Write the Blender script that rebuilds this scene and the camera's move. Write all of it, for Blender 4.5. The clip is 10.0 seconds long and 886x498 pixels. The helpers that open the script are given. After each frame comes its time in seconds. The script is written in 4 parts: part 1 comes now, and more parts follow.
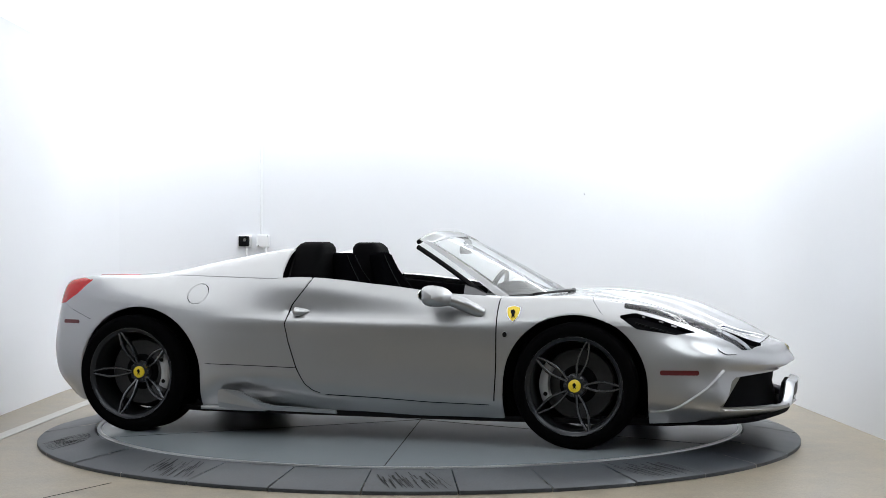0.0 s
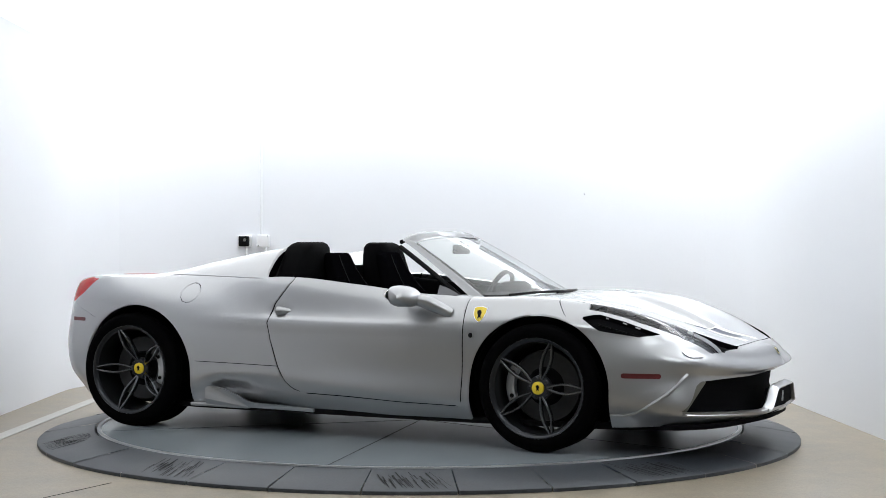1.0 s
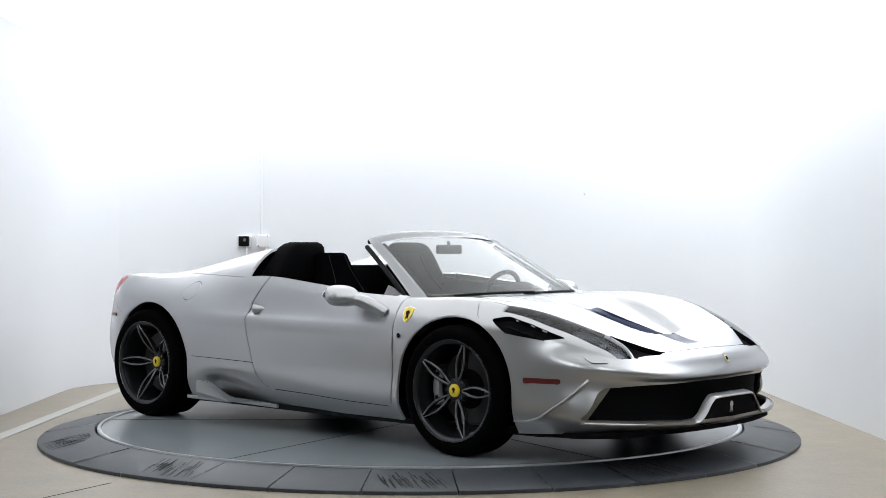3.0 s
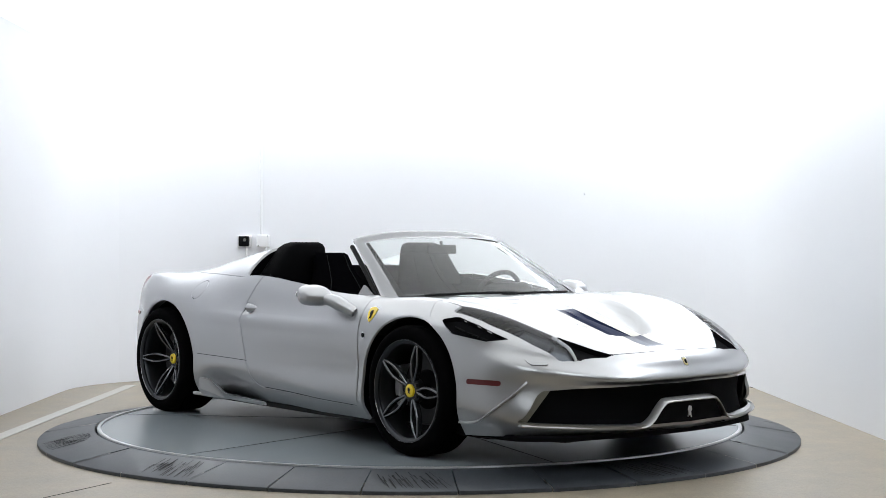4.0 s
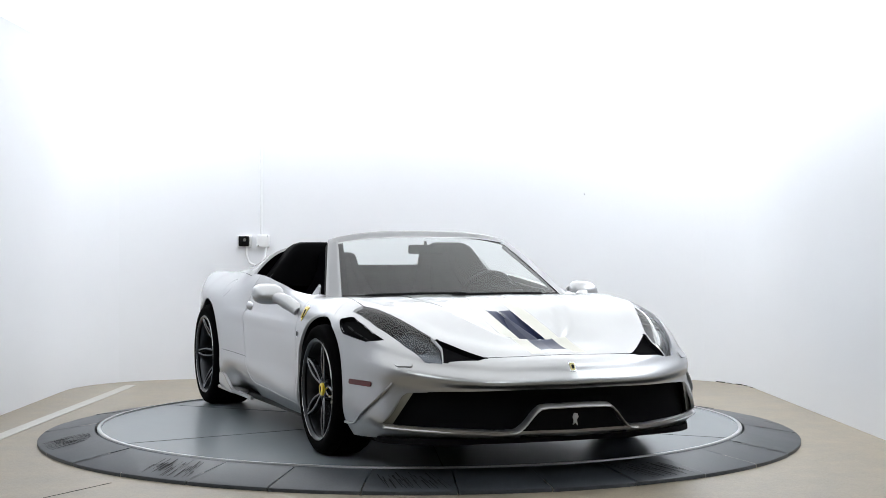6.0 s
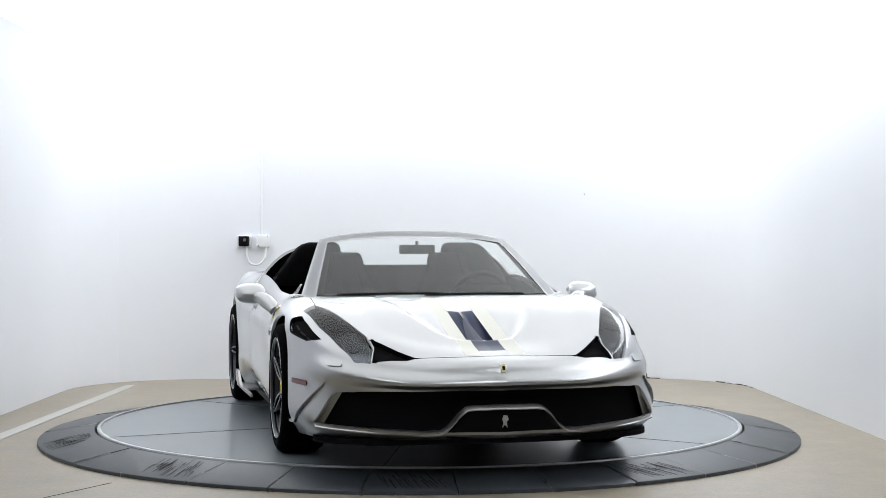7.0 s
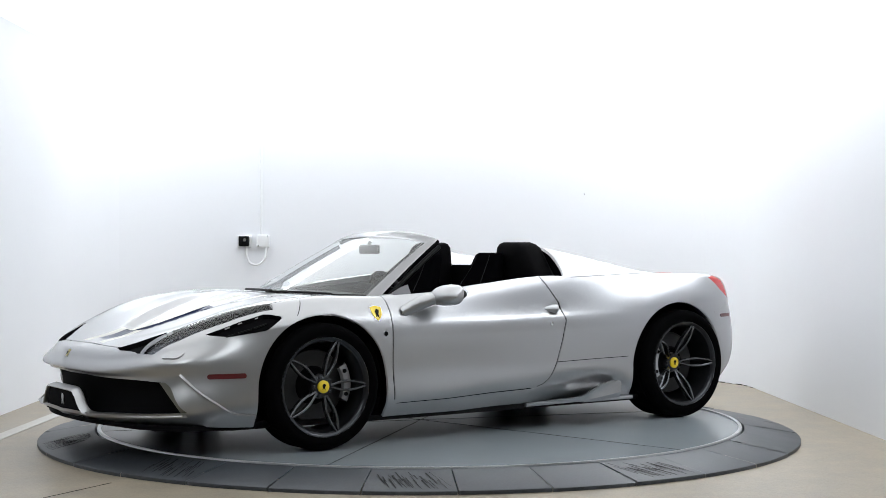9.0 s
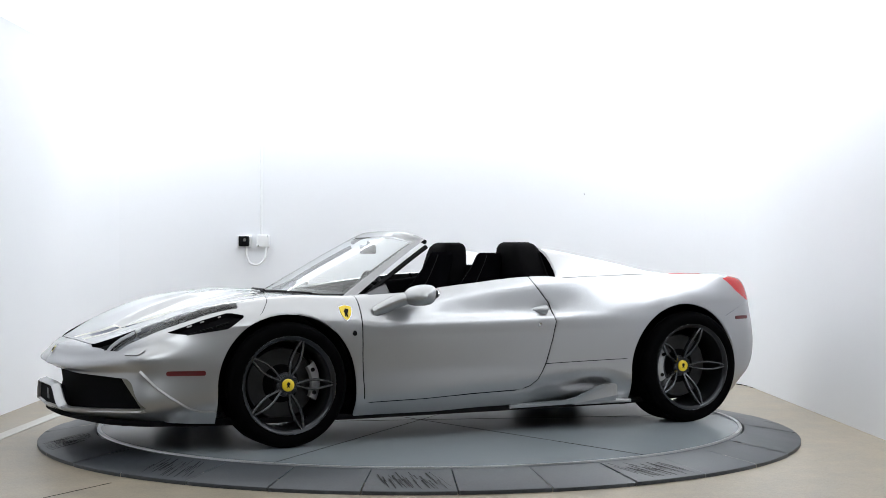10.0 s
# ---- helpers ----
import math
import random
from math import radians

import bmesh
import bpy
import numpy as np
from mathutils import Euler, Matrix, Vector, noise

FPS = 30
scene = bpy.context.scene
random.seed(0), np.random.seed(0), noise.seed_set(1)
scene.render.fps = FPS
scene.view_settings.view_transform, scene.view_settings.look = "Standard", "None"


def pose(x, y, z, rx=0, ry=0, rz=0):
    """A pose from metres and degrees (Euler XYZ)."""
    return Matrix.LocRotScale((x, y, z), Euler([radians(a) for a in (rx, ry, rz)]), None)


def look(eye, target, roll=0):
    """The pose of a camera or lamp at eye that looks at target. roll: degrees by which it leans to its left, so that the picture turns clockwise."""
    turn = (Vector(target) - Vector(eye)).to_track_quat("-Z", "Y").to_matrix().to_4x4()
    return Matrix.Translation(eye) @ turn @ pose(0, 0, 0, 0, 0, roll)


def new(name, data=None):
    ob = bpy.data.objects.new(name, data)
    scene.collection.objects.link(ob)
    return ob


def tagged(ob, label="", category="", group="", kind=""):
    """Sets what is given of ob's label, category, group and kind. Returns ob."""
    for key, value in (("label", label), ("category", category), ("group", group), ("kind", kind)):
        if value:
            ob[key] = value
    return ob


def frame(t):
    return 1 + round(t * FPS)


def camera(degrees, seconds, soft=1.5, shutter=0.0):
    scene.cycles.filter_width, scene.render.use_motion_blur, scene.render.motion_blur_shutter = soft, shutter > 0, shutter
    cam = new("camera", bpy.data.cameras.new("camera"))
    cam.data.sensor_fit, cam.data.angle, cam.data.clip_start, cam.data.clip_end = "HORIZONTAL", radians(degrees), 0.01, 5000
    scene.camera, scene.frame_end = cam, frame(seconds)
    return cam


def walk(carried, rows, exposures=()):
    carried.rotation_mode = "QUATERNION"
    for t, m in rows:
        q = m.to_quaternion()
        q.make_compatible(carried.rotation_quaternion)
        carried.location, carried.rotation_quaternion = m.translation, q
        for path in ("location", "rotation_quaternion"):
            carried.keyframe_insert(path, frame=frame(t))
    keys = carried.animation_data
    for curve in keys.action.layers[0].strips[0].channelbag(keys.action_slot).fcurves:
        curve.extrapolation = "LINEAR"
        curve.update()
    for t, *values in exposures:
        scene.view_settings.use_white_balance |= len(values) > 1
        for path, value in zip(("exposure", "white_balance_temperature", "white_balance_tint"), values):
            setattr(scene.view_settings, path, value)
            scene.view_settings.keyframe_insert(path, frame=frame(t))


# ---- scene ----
from math import sin, cos, pi, hypot, atan2

# camera on a tripod
cam = camera(34.64, 10.0, 0.75)
STAND = look((0, -8.96, 1.087), (0.1562, 1.04, 1.0758), 0.02)
walk(cam, [(0.0, STAND), (10.0, STAND)])

# ---- world and light: a luminous ceiling over the bay, a dim showroom behind ----
world = bpy.data.worlds.new("world")
scene.world = world
world.use_nodes = True
world.node_tree.nodes["Background"].inputs[0].default_value = (0.8, 0.86, 1.0, 1)
world.node_tree.nodes["Background"].inputs[1].default_value = 0.05
scene.view_settings.exposure = 0.22
CEILING_GLOW = 1.0
WALL_FILL_GLOW = 6.5
PANEL_GLOW = 4.2
FLOOR_Z = -0.072

# ---- materials ----


def material(name, color, rough=0.5, metal=0.0, coat=0.0, bump=0.0, scale=40.0, vary=0.0, vary_scale=3.0, glow=0.0, spec=0.5, stretch=(1, 1, 1), rough_vary=0.0):
    m = bpy.data.materials.new(name)
    m.use_nodes = True
    nt = m.node_tree
    b = nt.nodes["Principled BSDF"]
    b.inputs["Base Color"].default_value = (*color, 1)
    b.inputs["Roughness"].default_value = rough
    b.inputs["Metallic"].default_value = metal
    b.inputs["Coat Weight"].default_value = coat
    b.inputs["Coat Roughness"].default_value = 0.04
    b.inputs["Specular IOR Level"].default_value = spec
    if glow:
        b.inputs["Emission Color"].default_value = (*color, 1)
        b.inputs["Emission Strength"].default_value = glow
    if vary or bump or rough_vary:
        tc = nt.nodes.new("ShaderNodeTexCoord")
        mp = nt.nodes.new("ShaderNodeMapping")
        mp.inputs["Scale"].default_value = stretch
        nt.links.new(tc.outputs["Object"], mp.inputs[0])
        big = nt.nodes.new("ShaderNodeTexNoise")
        big.inputs["Scale"].default_value = vary_scale
        big.inputs["Detail"].default_value = 8
        big.inputs["Roughness"].default_value = 0.65
        nt.links.new(mp.outputs[0], big.inputs[0])
        fine = nt.nodes.new("ShaderNodeTexNoise")
        fine.inputs["Scale"].default_value = scale
        fine.inputs["Detail"].default_value = 4
        nt.links.new(mp.outputs[0], fine.inputs[0])
        if vary:
            mix = nt.nodes.new("ShaderNodeMath")
            mix.operation = "MULTIPLY_ADD"
            mix.inputs[1].default_value = 0.7
            nt.links.new(big.outputs[0], mix.inputs[0])
            half = nt.nodes.new("ShaderNodeMath")
            half.operation = "MULTIPLY"
            half.inputs[1].default_value = 0.3
            nt.links.new(fine.outputs[0], half.inputs[0])
            nt.links.new(half.outputs[0], mix.inputs[2])
            ramp = nt.nodes.new("ShaderNodeValToRGB")
            ramp.color_ramp.elements[0].position = 0.3
            ramp.color_ramp.elements[1].position = 0.7
            ramp.color_ramp.elements[0].color = (*[c * (1 - vary) for c in color], 1)
            ramp.color_ramp.elements[1].color = (*[min(1, c * (1 + vary)) for c in color], 1)
            nt.links.new(mix.outputs[0], ramp.inputs[0])
            nt.links.new(ramp.outputs[0], b.inputs["Base Color"])
        if rough_vary:
            rr = nt.nodes.new("ShaderNodeMapRange")
            rr.inputs[3].default_value = max(0.02, rough - rough_vary)
            rr.inputs[4].default_value = min(1, rough + rough_vary)
            nt.links.new(big.outputs[0], rr.inputs[0])
            nt.links.new(rr.outputs[0], b.inputs["Roughness"])
        if bump:
            bp = nt.nodes.new("ShaderNodeBump")
            bp.inputs["Strength"].default_value = bump
            bp.inputs["Distance"].default_value = 0.002
            nt.links.new(fine.outputs[0], bp.inputs["Height"])
            nt.links.new(bp.outputs[0], b.inputs["Normal"])
    return m


def glass_material(name, tint, clear=0.92, rough=0.0, ior=1.6):
    m = bpy.data.materials.new(name)
    m.use_nodes = True
    nt = m.node_tree
    nt.nodes.remove(nt.nodes["Principled BSDF"])
    out = nt.nodes["Material Output"]
    tr = nt.nodes.new("ShaderNodeBsdfTransparent")
    tr.inputs[0].default_value = (*[c * clear for c in tint], 1)
    gl = nt.nodes.new("ShaderNodeBsdfGlossy")
    gl.inputs["Roughness"].default_value = rough
    fr = nt.nodes.new("ShaderNodeFresnel")
    fr.inputs[0].default_value = ior
    mx = nt.nodes.new("ShaderNodeMixShader")
    nt.links.new(fr.outputs[0], mx.inputs[0])
    nt.links.new(tr.outputs[0], mx.inputs[1])
    nt.links.new(gl.outputs[0], mx.inputs[2])
    nt.links.new(mx.outputs[0], out.inputs[0])
    return m


PAINT = material("silver_paint", (0.415, 0.420, 0.432), 0.36, 0.97, 0.9)
BLACK = material("black_plastic", (0.003, 0.003, 0.0035), 0.5, spec=0.12, bump=0.15, scale=300)
GAP = material("gap_black", (0.003, 0.003, 0.004), 0.9, spec=0.1)
RUBBER = material("tyre_rubber", (0.002, 0.002, 0.0023), 0.85, spec=0.02, bump=0.2, scale=200, vary=0.2)
RIM = material("graphite_rim", (0.032, 0.034, 0.039), 0.3, 0.85, 0.25, vary=0.06)
RIM_EDGE = material("machined_rim_edge", (0.42, 0.43, 0.45), 0.25, 0.9)
DISC = material("carbon_brake_disc", (0.035, 0.035, 0.037), 0.5, 0.4, vary=0.15, vary_scale=30)
CALIPER = material("silver_caliper", (0.45, 0.455, 0.47), 0.38, 0.6, bump=0.1)
YELLOW = material("yellow_enamel", (0.85, 0.62, 0.02), 0.3, coat=0.6)
CHROME = material("chrome", (0.75, 0.76, 0.78), 0.12, 1.0)
LEATHER = material("black_leather", (0.002, 0.002, 0.0025), 0.7, spec=0.03, bump=0.4, scale=250, vary=0.15)
ALCANTARA = material("black_suede", (0.002, 0.002, 0.0025), 0.95, spec=0.0, bump=0.3, scale=500)
# lighter than LEATHER: the light through the windscreen is put into the colour
LIT_LEATHER = material("lit_leather", (0.030, 0.031, 0.033), 0.6, spec=0.2, bump=0.3, scale=250, vary=0.15)
STITCH = material("grey_stitching", (0.009, 0.009, 0.010), 0.7, spec=0.1)
BLUE = material("dark_blue_stripe", (0.004, 0.012, 0.055), 0.35, 0.0, 0.05, spec=0.2)
CREAM = material("off_white_stripe", (0.66, 0.65, 0.59), 0.4, 0.0, 0.0, spec=0.3)
RED = material("red_lamp_plastic", (0.45, 0.010, 0.012), 0.2, 0.0, 0.15, spec=0.3)
DARK_RED = material("dark_red_marker", (0.09, 0.006, 0.008), 0.3, 0.0, 0.0)
GLASS = glass_material("windscreen_glass", (0.93, 0.97, 0.96), 0.95)
LENS = glass_material("lamp_lens", (0.9, 0.92, 0.95), 0.9, ior=1.3)
DARKCHROME = material("dark_chrome", (0.13, 0.135, 0.145), 0.18, 1.0)
MIRROR = material("mirror_glass", (0.8, 0.8, 0.8), 0.02, 1.0)
WALL = material("white_wall_paint", (0.80, 0.815, 0.85), 0.55, bump=0.08, scale=60, vary=0.012, vary_scale=0.8)
GREY_WALL = material("grey_showroom_wall", (0.55, 0.55, 0.56), 0.7, vary=0.05, vary_scale=0.6)
CONCRETE = material("sealed_concrete", (0.29, 0.25, 0.19), 0.42, bump=0.4, scale=90, vary=0.34, vary_scale=4.5, rough_vary=0.15)
LINE = material("floor_line_paint", (0.50, 0.49, 0.46), 0.5, vary=0.08, vary_scale=9)
STEEL = material("grey_painted_steel", (0.205, 0.232, 0.25), 0.24, 0.0, 0.0, scale=14, vary=0.025, vary_scale=0.7, rough_vary=0.02)
PLATE = material("dark_grey_plate", (0.042, 0.048, 0.057), 0.42, 0.1, bump=0.12, scale=90, vary=0.42, vary_scale=3.5, rough_vary=0.12)
SCUFF = material("tyre_scuff", (0.005, 0.005, 0.006), 0.8, vary=0.4, vary_scale=30)
GLOW = material("luminous_ceiling", (0.96, 0.985, 1.0), 0.6, glow=CEILING_GLOW)
PANEL = material("panel_light_diffuser", (0.92, 0.97, 1.0), 0.6, glow=PANEL_GLOW)
WALL_FILL = material("wall_fill", (0.94, 0.975, 1.0), 0.6, glow=WALL_FILL_GLOW)
CEIL = material("ceiling_paint", (0.8, 0.81, 0.83), 0.7, vary=0.01)
WHITE = material("white_plastic", (0.8, 0.81, 0.83), 0.4)

# ---- mesh helpers ----


def mesh_from(name, verts, faces, mat, smooth=True):
    me = bpy.data.meshes.new(name)
    me.from_pydata([tuple(v) for v in verts], [], [tuple(f) for f in faces])
    me.materials.append(mat)
    me.shade_smooth() if smooth else me.shade_flat()
    return me


def part(name, bm, mat, parent=None, label="", smooth=True):
    """One mesh object from a bmesh, under a thing or part."""
    me = bpy.data.meshes.new(name)
    bm.normal_update()
    bm.to_mesh(me)
    bm.free()
    for m in mat if isinstance(mat, (list, tuple)) else [mat]:
        me.materials.append(m)
    if smooth:
        me.shade_smooth()
        me.set_sharp_from_angle(angle=radians(smooth if smooth > 1 else 38))
    ob = new(name, me)
    if parent is not None:
        ob.parent = parent
    return tagged(ob, label)


def thing(name, label, category, group="", kind="", at=None):
    ob = new(name)
    ob.empty_display_size = 0.1
    if at is not None:
        ob.matrix_basis = at
    return tagged(ob, label, category, group, kind)


def box(bm, x0, y0, z0, x1, y1, z1, bevel=0.0, m=None):
    r = bmesh.ops.create_cube(bm, size=1)
    bmesh.ops.scale(bm, vec=(x1 - x0, y1 - y0, z1 - z0), verts=r["verts"])
    bmesh.ops.translate(bm, vec=((x0 + x1) / 2, (y0 + y1) / 2, (z0 + z1) / 2), verts=r["verts"])
    vs = r["verts"]
    if bevel:
        es = list({e for v in vs for e in v.link_edges})
        out = bmesh.ops.bevel(bm, geom=es, offset=bevel, segments=3, affect="EDGES", profile=0.5)
        vs = list({v for f in out["faces"] for v in f.verts} | {v for v in vs if v.is_valid})
    if m is not None:
        bmesh.ops.transform(bm, matrix=m, verts=vs)
    return vs


def revolve(bm, profile, steps=64, axis="X", a0=0.0, a1=2 * pi, m=None):
    """Turns a profile of (along, radius) about an axis."""
    full = abs(a1 - a0 - 2 * pi) < 1e-6
    n = steps if full else steps + 1
    rings = []
    for k in range(n):
        a = a0 + (a1 - a0) * k / steps
        ring = []
        for s, r in profile:
            p = Vector((s, r * cos(a), r * sin(a))) if axis == "X" else Vector((r * cos(a), r * sin(a), s))
            ring.append(bm.verts.new(m @ p if m is not None else p))
        rings.append(ring)
    for k in range(steps):
        a, b = rings[k], rings[(k + 1) % n]
        for j in range(len(profile) - 1):
            vs = [a[j], a[j + 1], b[j + 1], b[j]]
            bm.faces.new(vs)


def tube(bm, pts, r, sides=10, flat=1.0):
    """A round bar along points, capped."""
    pts = [Vector(p) for p in pts]
    rings = []
    for i, p in enumerate(pts):
        d = (pts[min(i + 1, len(pts) - 1)] - pts[max(i - 1, 0)]).normalized()
        up = Vector((0, 0, 1)) if abs(d.z) < 0.9 else Vector((0, 1, 0))
        a = d.cross(up).normalized()
        b = a.cross(d).normalized()
        rad = r[i] if isinstance(r, (list, tuple)) else r
        rings.append([bm.verts.new(p + a * rad * cos(2 * pi * k / sides) + b * rad * flat * sin(2 * pi * k / sides)) for k in range(sides)])
    for u, v in zip(rings, rings[1:]):
        for k in range(sides):
            bm.faces.new([u[k], u[(k + 1) % sides], v[(k + 1) % sides], v[k]])
    bm.faces.new(rings[0][::-1])
    bm.faces.new(rings[-1])


def grid_faces(bm, rows, close=False):
    vs = [[bm.verts.new(p) for p in r] for r in rows]
    for a, b in zip(vs, vs[1:]):
        for k in range(len(a) - 1):
            q = [a[k], a[k + 1], b[k + 1], b[k]]
            if len({tuple(v.co) for v in q}) > 2:
                bm.faces.new(q)
    return vs


def plate(bm, outline, lift, thick):
    """A flat outline of 3D points, thickened along a vector."""
    n = Vector(thick)
    a = [bm.verts.new(Vector(p) + Vector(lift)) for p in outline]
    b = [bm.verts.new(Vector(p) + Vector(lift) + n) for p in outline]
    bm.faces.new(a)
    bm.faces.new(b[::-1])
    for k in range(len(a)):
        j = (k + 1) % len(a)
        bm.faces.new([a[j], a[k], b[k], b[j]])
    bmesh.ops.recalc_face_normals(bm, faces=bm.faces[:])


def mirror(bm):
    c = bm.copy()
    bmesh.ops.scale(c, vec=(-1, 1, 1), verts=c.verts[:])
    bmesh.ops.reverse_faces(c, faces=c.faces[:])
    return c


def catmull(pts, n, times=None):
    """A smooth curve through points, n samples a span; tangents by chord length."""
    P = np.array(pts, float)
    d = np.maximum(np.linalg.norm(np.diff(P, axis=0), axis=1), 1e-4)
    m = np.zeros_like(P)
    s = np.diff(P, axis=0) / d[:, None]
    m[1:-1] = (s[:-1] * d[1:, None] + s[1:] * d[:-1, None]) / (d[:-1] + d[1:])[:, None]
    m[0], m[-1] = s[0], s[-1]
    out = []
    for i in range(len(P) - 1):
        t = np.linspace(0, 1, n, endpoint=False)[:, None]
        out.append((2 * t**3 - 3 * t**2 + 1) * P[i] + (t**3 - 2 * t**2 + t) * d[i] * m[i] + (-2 * t**3 + 3 * t**2) * P[i + 1] + (t**3 - t**2) * d[i] * m[i + 1])
    out.append(P[-1:])
    return np.concatenate(out)


def outline_distance(poly, rounding=0.0):
    """Signed distance to a polygon in a plane, negative inside."""
    P = np.array(poly, float)
    Q = np.roll(P, -1, 0)

    def f(a, b):
        p = np.array((a, b))
        e = Q - P
        w = p - P
        k = np.clip((w * e).sum(1) / np.maximum((e * e).sum(1), 1e-12), 0, 1)
        d = np.sqrt(((w - e * k[:, None]) ** 2).sum(1).min())
        c = (P[:, 1] > b) != (Q[:, 1] > b)
        with np.errstate(divide="ignore", invalid="ignore"):
            xi = P[:, 0] + (b - P[:, 1]) / (Q[:, 1] - P[:, 1]) * e[:, 0]
        inside = (c & (a < xi)).sum() % 2
        return (-d if inside else d) - rounding
    return f


def split(bm, f):
    """Cuts a mesh along the zero line of f(place)."""
    val = {v: f(v.co) for v in bm.verts}
    for v in val:
        if abs(val[v]) < 1e-5:
            val[v] = 1e-5
    fresh = set()
    for e in bm.edges[:]:
        a, b = e.verts
        fa, fb = val[a], val[b]
        if fa * fb >= 0 or min(fa, fb) > 0.5:
            continue
        k = fa / (fa - fb)
        mid = f(a.co.lerp(b.co, k))
        if abs(mid) > 1e-6:
            if mid * fa > 0 and abs(mid - fb) > 1e-9:
                k = k + (1 - k) * mid / (mid - fb)
            elif abs(fa - mid) > 1e-9:
                k = k * fa / (fa - mid)
        k = min(max(k, 0.002), 0.998)
        _, v = bmesh.utils.edge_split(e, a, k)
        fresh.add(v)
    for fc in bm.faces[:]:
        vs = [v for v in fc.verts if v in fresh]
        if len(vs) == 2:
            try:
                bmesh.utils.face_split(fc, vs[0], vs[1])
            except ValueError:
                pass


def take(bm, test, remove=True):
    """Moves the faces whose middle passes the test into a bmesh of their own."""
    pick = [f for f in bm.faces if test(f.calc_center_median())]
    got = bmesh.new()
    seen = {}
    for f in pick:
        vs = []
        for v in f.verts:
            if v not in seen:
                seen[v] = got.verts.new(v.co)
            vs.append(seen[v])
        try:
            got.faces.new(vs)
        except ValueError:
            pass
    if remove:
        bmesh.ops.delete(bm, geom=pick, context="FACES")
    return got


def thicken(bm, depth, wall=True):
    """Turns the rim of an open sheet inwards, so that panels show an edge."""
    bm.normal_update()
    rim = [e for e in bm.edges if len(e.link_faces) == 1]
    nm = {}
    for e in rim:
        for v in e.verts:
            nm[v] = v.normal.copy()
    low = {v: bm.verts.new(v.co - n * depth) for v, n in nm.items()}
    for e in rim:
        l = [lp for lp in e.link_loops][0]
        a, b = l.vert, l.link_loop_next.vert
        try:
            bm.faces.new([b, a, low[a], low[b]])
        except ValueError:
            pass
    return bm


# ---- the bay: floor, walls, luminous ceiling ----


def bay_path(inset=0.0):
    """The bay's wall line, from the open end round the back with wide rounded corners."""
    pts = [(-2.93 + inset, -3.0), (-2.88 + inset, 2.45)]
    for k in range(1, 13):
        a = pi - k / 12 * pi / 2
        pts.append((-1.88 + (1.0 - inset) * cos(a), 2.55 + (1.0 - inset) * 1.02 * sin(a)))
    pts.append((1.55, 3.66 - inset))
    for k in range(1, 13):
        a = pi / 2 - k / 12 * pi / 2
        pts.append((1.80 + (0.95 - inset) * cos(a), 2.68 + (0.95 - inset) * sin(a)))
    pts.append((2.83 - inset, -3.0))
    return pts


CEIL_Z = 2.67


def build_bay():
    out, inn = bay_path(-0.12), bay_path()
    n = len(inn)
    cuts = {"wall_west": (0, 7), "wall_north": (7, 20), "wall_east": (20, n - 1)}
    for name, (i, j) in cuts.items():
        bm = bmesh.new()
        ring = [(*p, 0) for p in inn[i:j + 1]] + [(*p, 0) for p in out[i:j + 1]][::-1]
        plate(bm, ring, (0, 0, FLOOR_Z), (0, 0, CEIL_Z - FLOOR_Z + 0.1))
        tagged(part(name, bm, WALL, smooth=40), "smooth white painted studio wall", "wall", kind="structure")
    bm = bmesh.new()
    box(bm, -14, -14, FLOOR_Z - 0.2, 14, 8, FLOOR_Z)
    tagged(part("floor", bm, CONCRETE, smooth=False), "tan sealed concrete floor with stains", "floor", kind="structure")
    bm = bmesh.new()
    box(bm, -3.2, -3.2, CEIL_Z + 0.03, 3.2, 4.0, CEIL_Z + 0.1)
    tagged(part("ceiling", bm, CEIL, smooth=False), "white painted ceiling over the bay", "ceiling", kind="structure")
    light = thing("ceiling_light", "large luminous white fabric ceiling light", "ceiling light", at=Matrix.Translation((0, 1.0, CEIL_Z)))
    bm = bmesh.new()
    plate(bm, [(x, max(y, -3.0) - 1.0, 0) for x, y in bay_path(0.03)], (0, 0, -0.004), (0, 0, 0.03))
    part("diffuser", bm, GLOW, light, "glowing white fabric", smooth=False)
    # added glowing strip, no known lamp, that washes the back and side walls
    outer, inner = bay_path(0.05), bay_path(0.31)
    for i, j in ((1, 7), (7, 14), (14, 15), (15, 21), (21, 27)):
        bm = bmesh.new()
        ring = [(x, y - 1.0, 0) for x, y in outer[i:j + 1]] + [(x, y - 1.0, 0) for x, y in inner[i:j + 1]][::-1]
        plate(bm, ring, (0, 0, -0.02), (0, 0, 0.012))
        part("fill_strip", bm, WALL_FILL, light, "added glowing strip that brightens the walls", smooth=False)
    bm = bmesh.new()
    box(bm, -2.9, -3.26, -0.05, 2.8, -3.2, 0.03)
    part("frame", bm, WHITE, light, smooth=False)
    # the showroom round the camera
    for name, b in {"showroom_wall_south": (-7, -12.2, 7, -12), "showroom_wall_west": (-7.2, -12.2, -7, 4), "showroom_wall_east": (7, -12.2, 7.2, 4)}.items():
        bm = bmesh.new()
        box(bm, b[0], b[1], FLOOR_Z, b[2], b[3], 4.2)
        tagged(part(name, bm, GREY_WALL, smooth=False), "plain grey painted showroom wall", "wall", kind="structure")
    bm = bmesh.new()
    box(bm, -7.2, -12.2, 4.2, 7.2, 4, 4.3)
    tagged(part("showroom_ceiling", bm, GREY_WALL, smooth=False), "plain grey painted showroom ceiling", "ceiling", kind="structure")


build_bay()


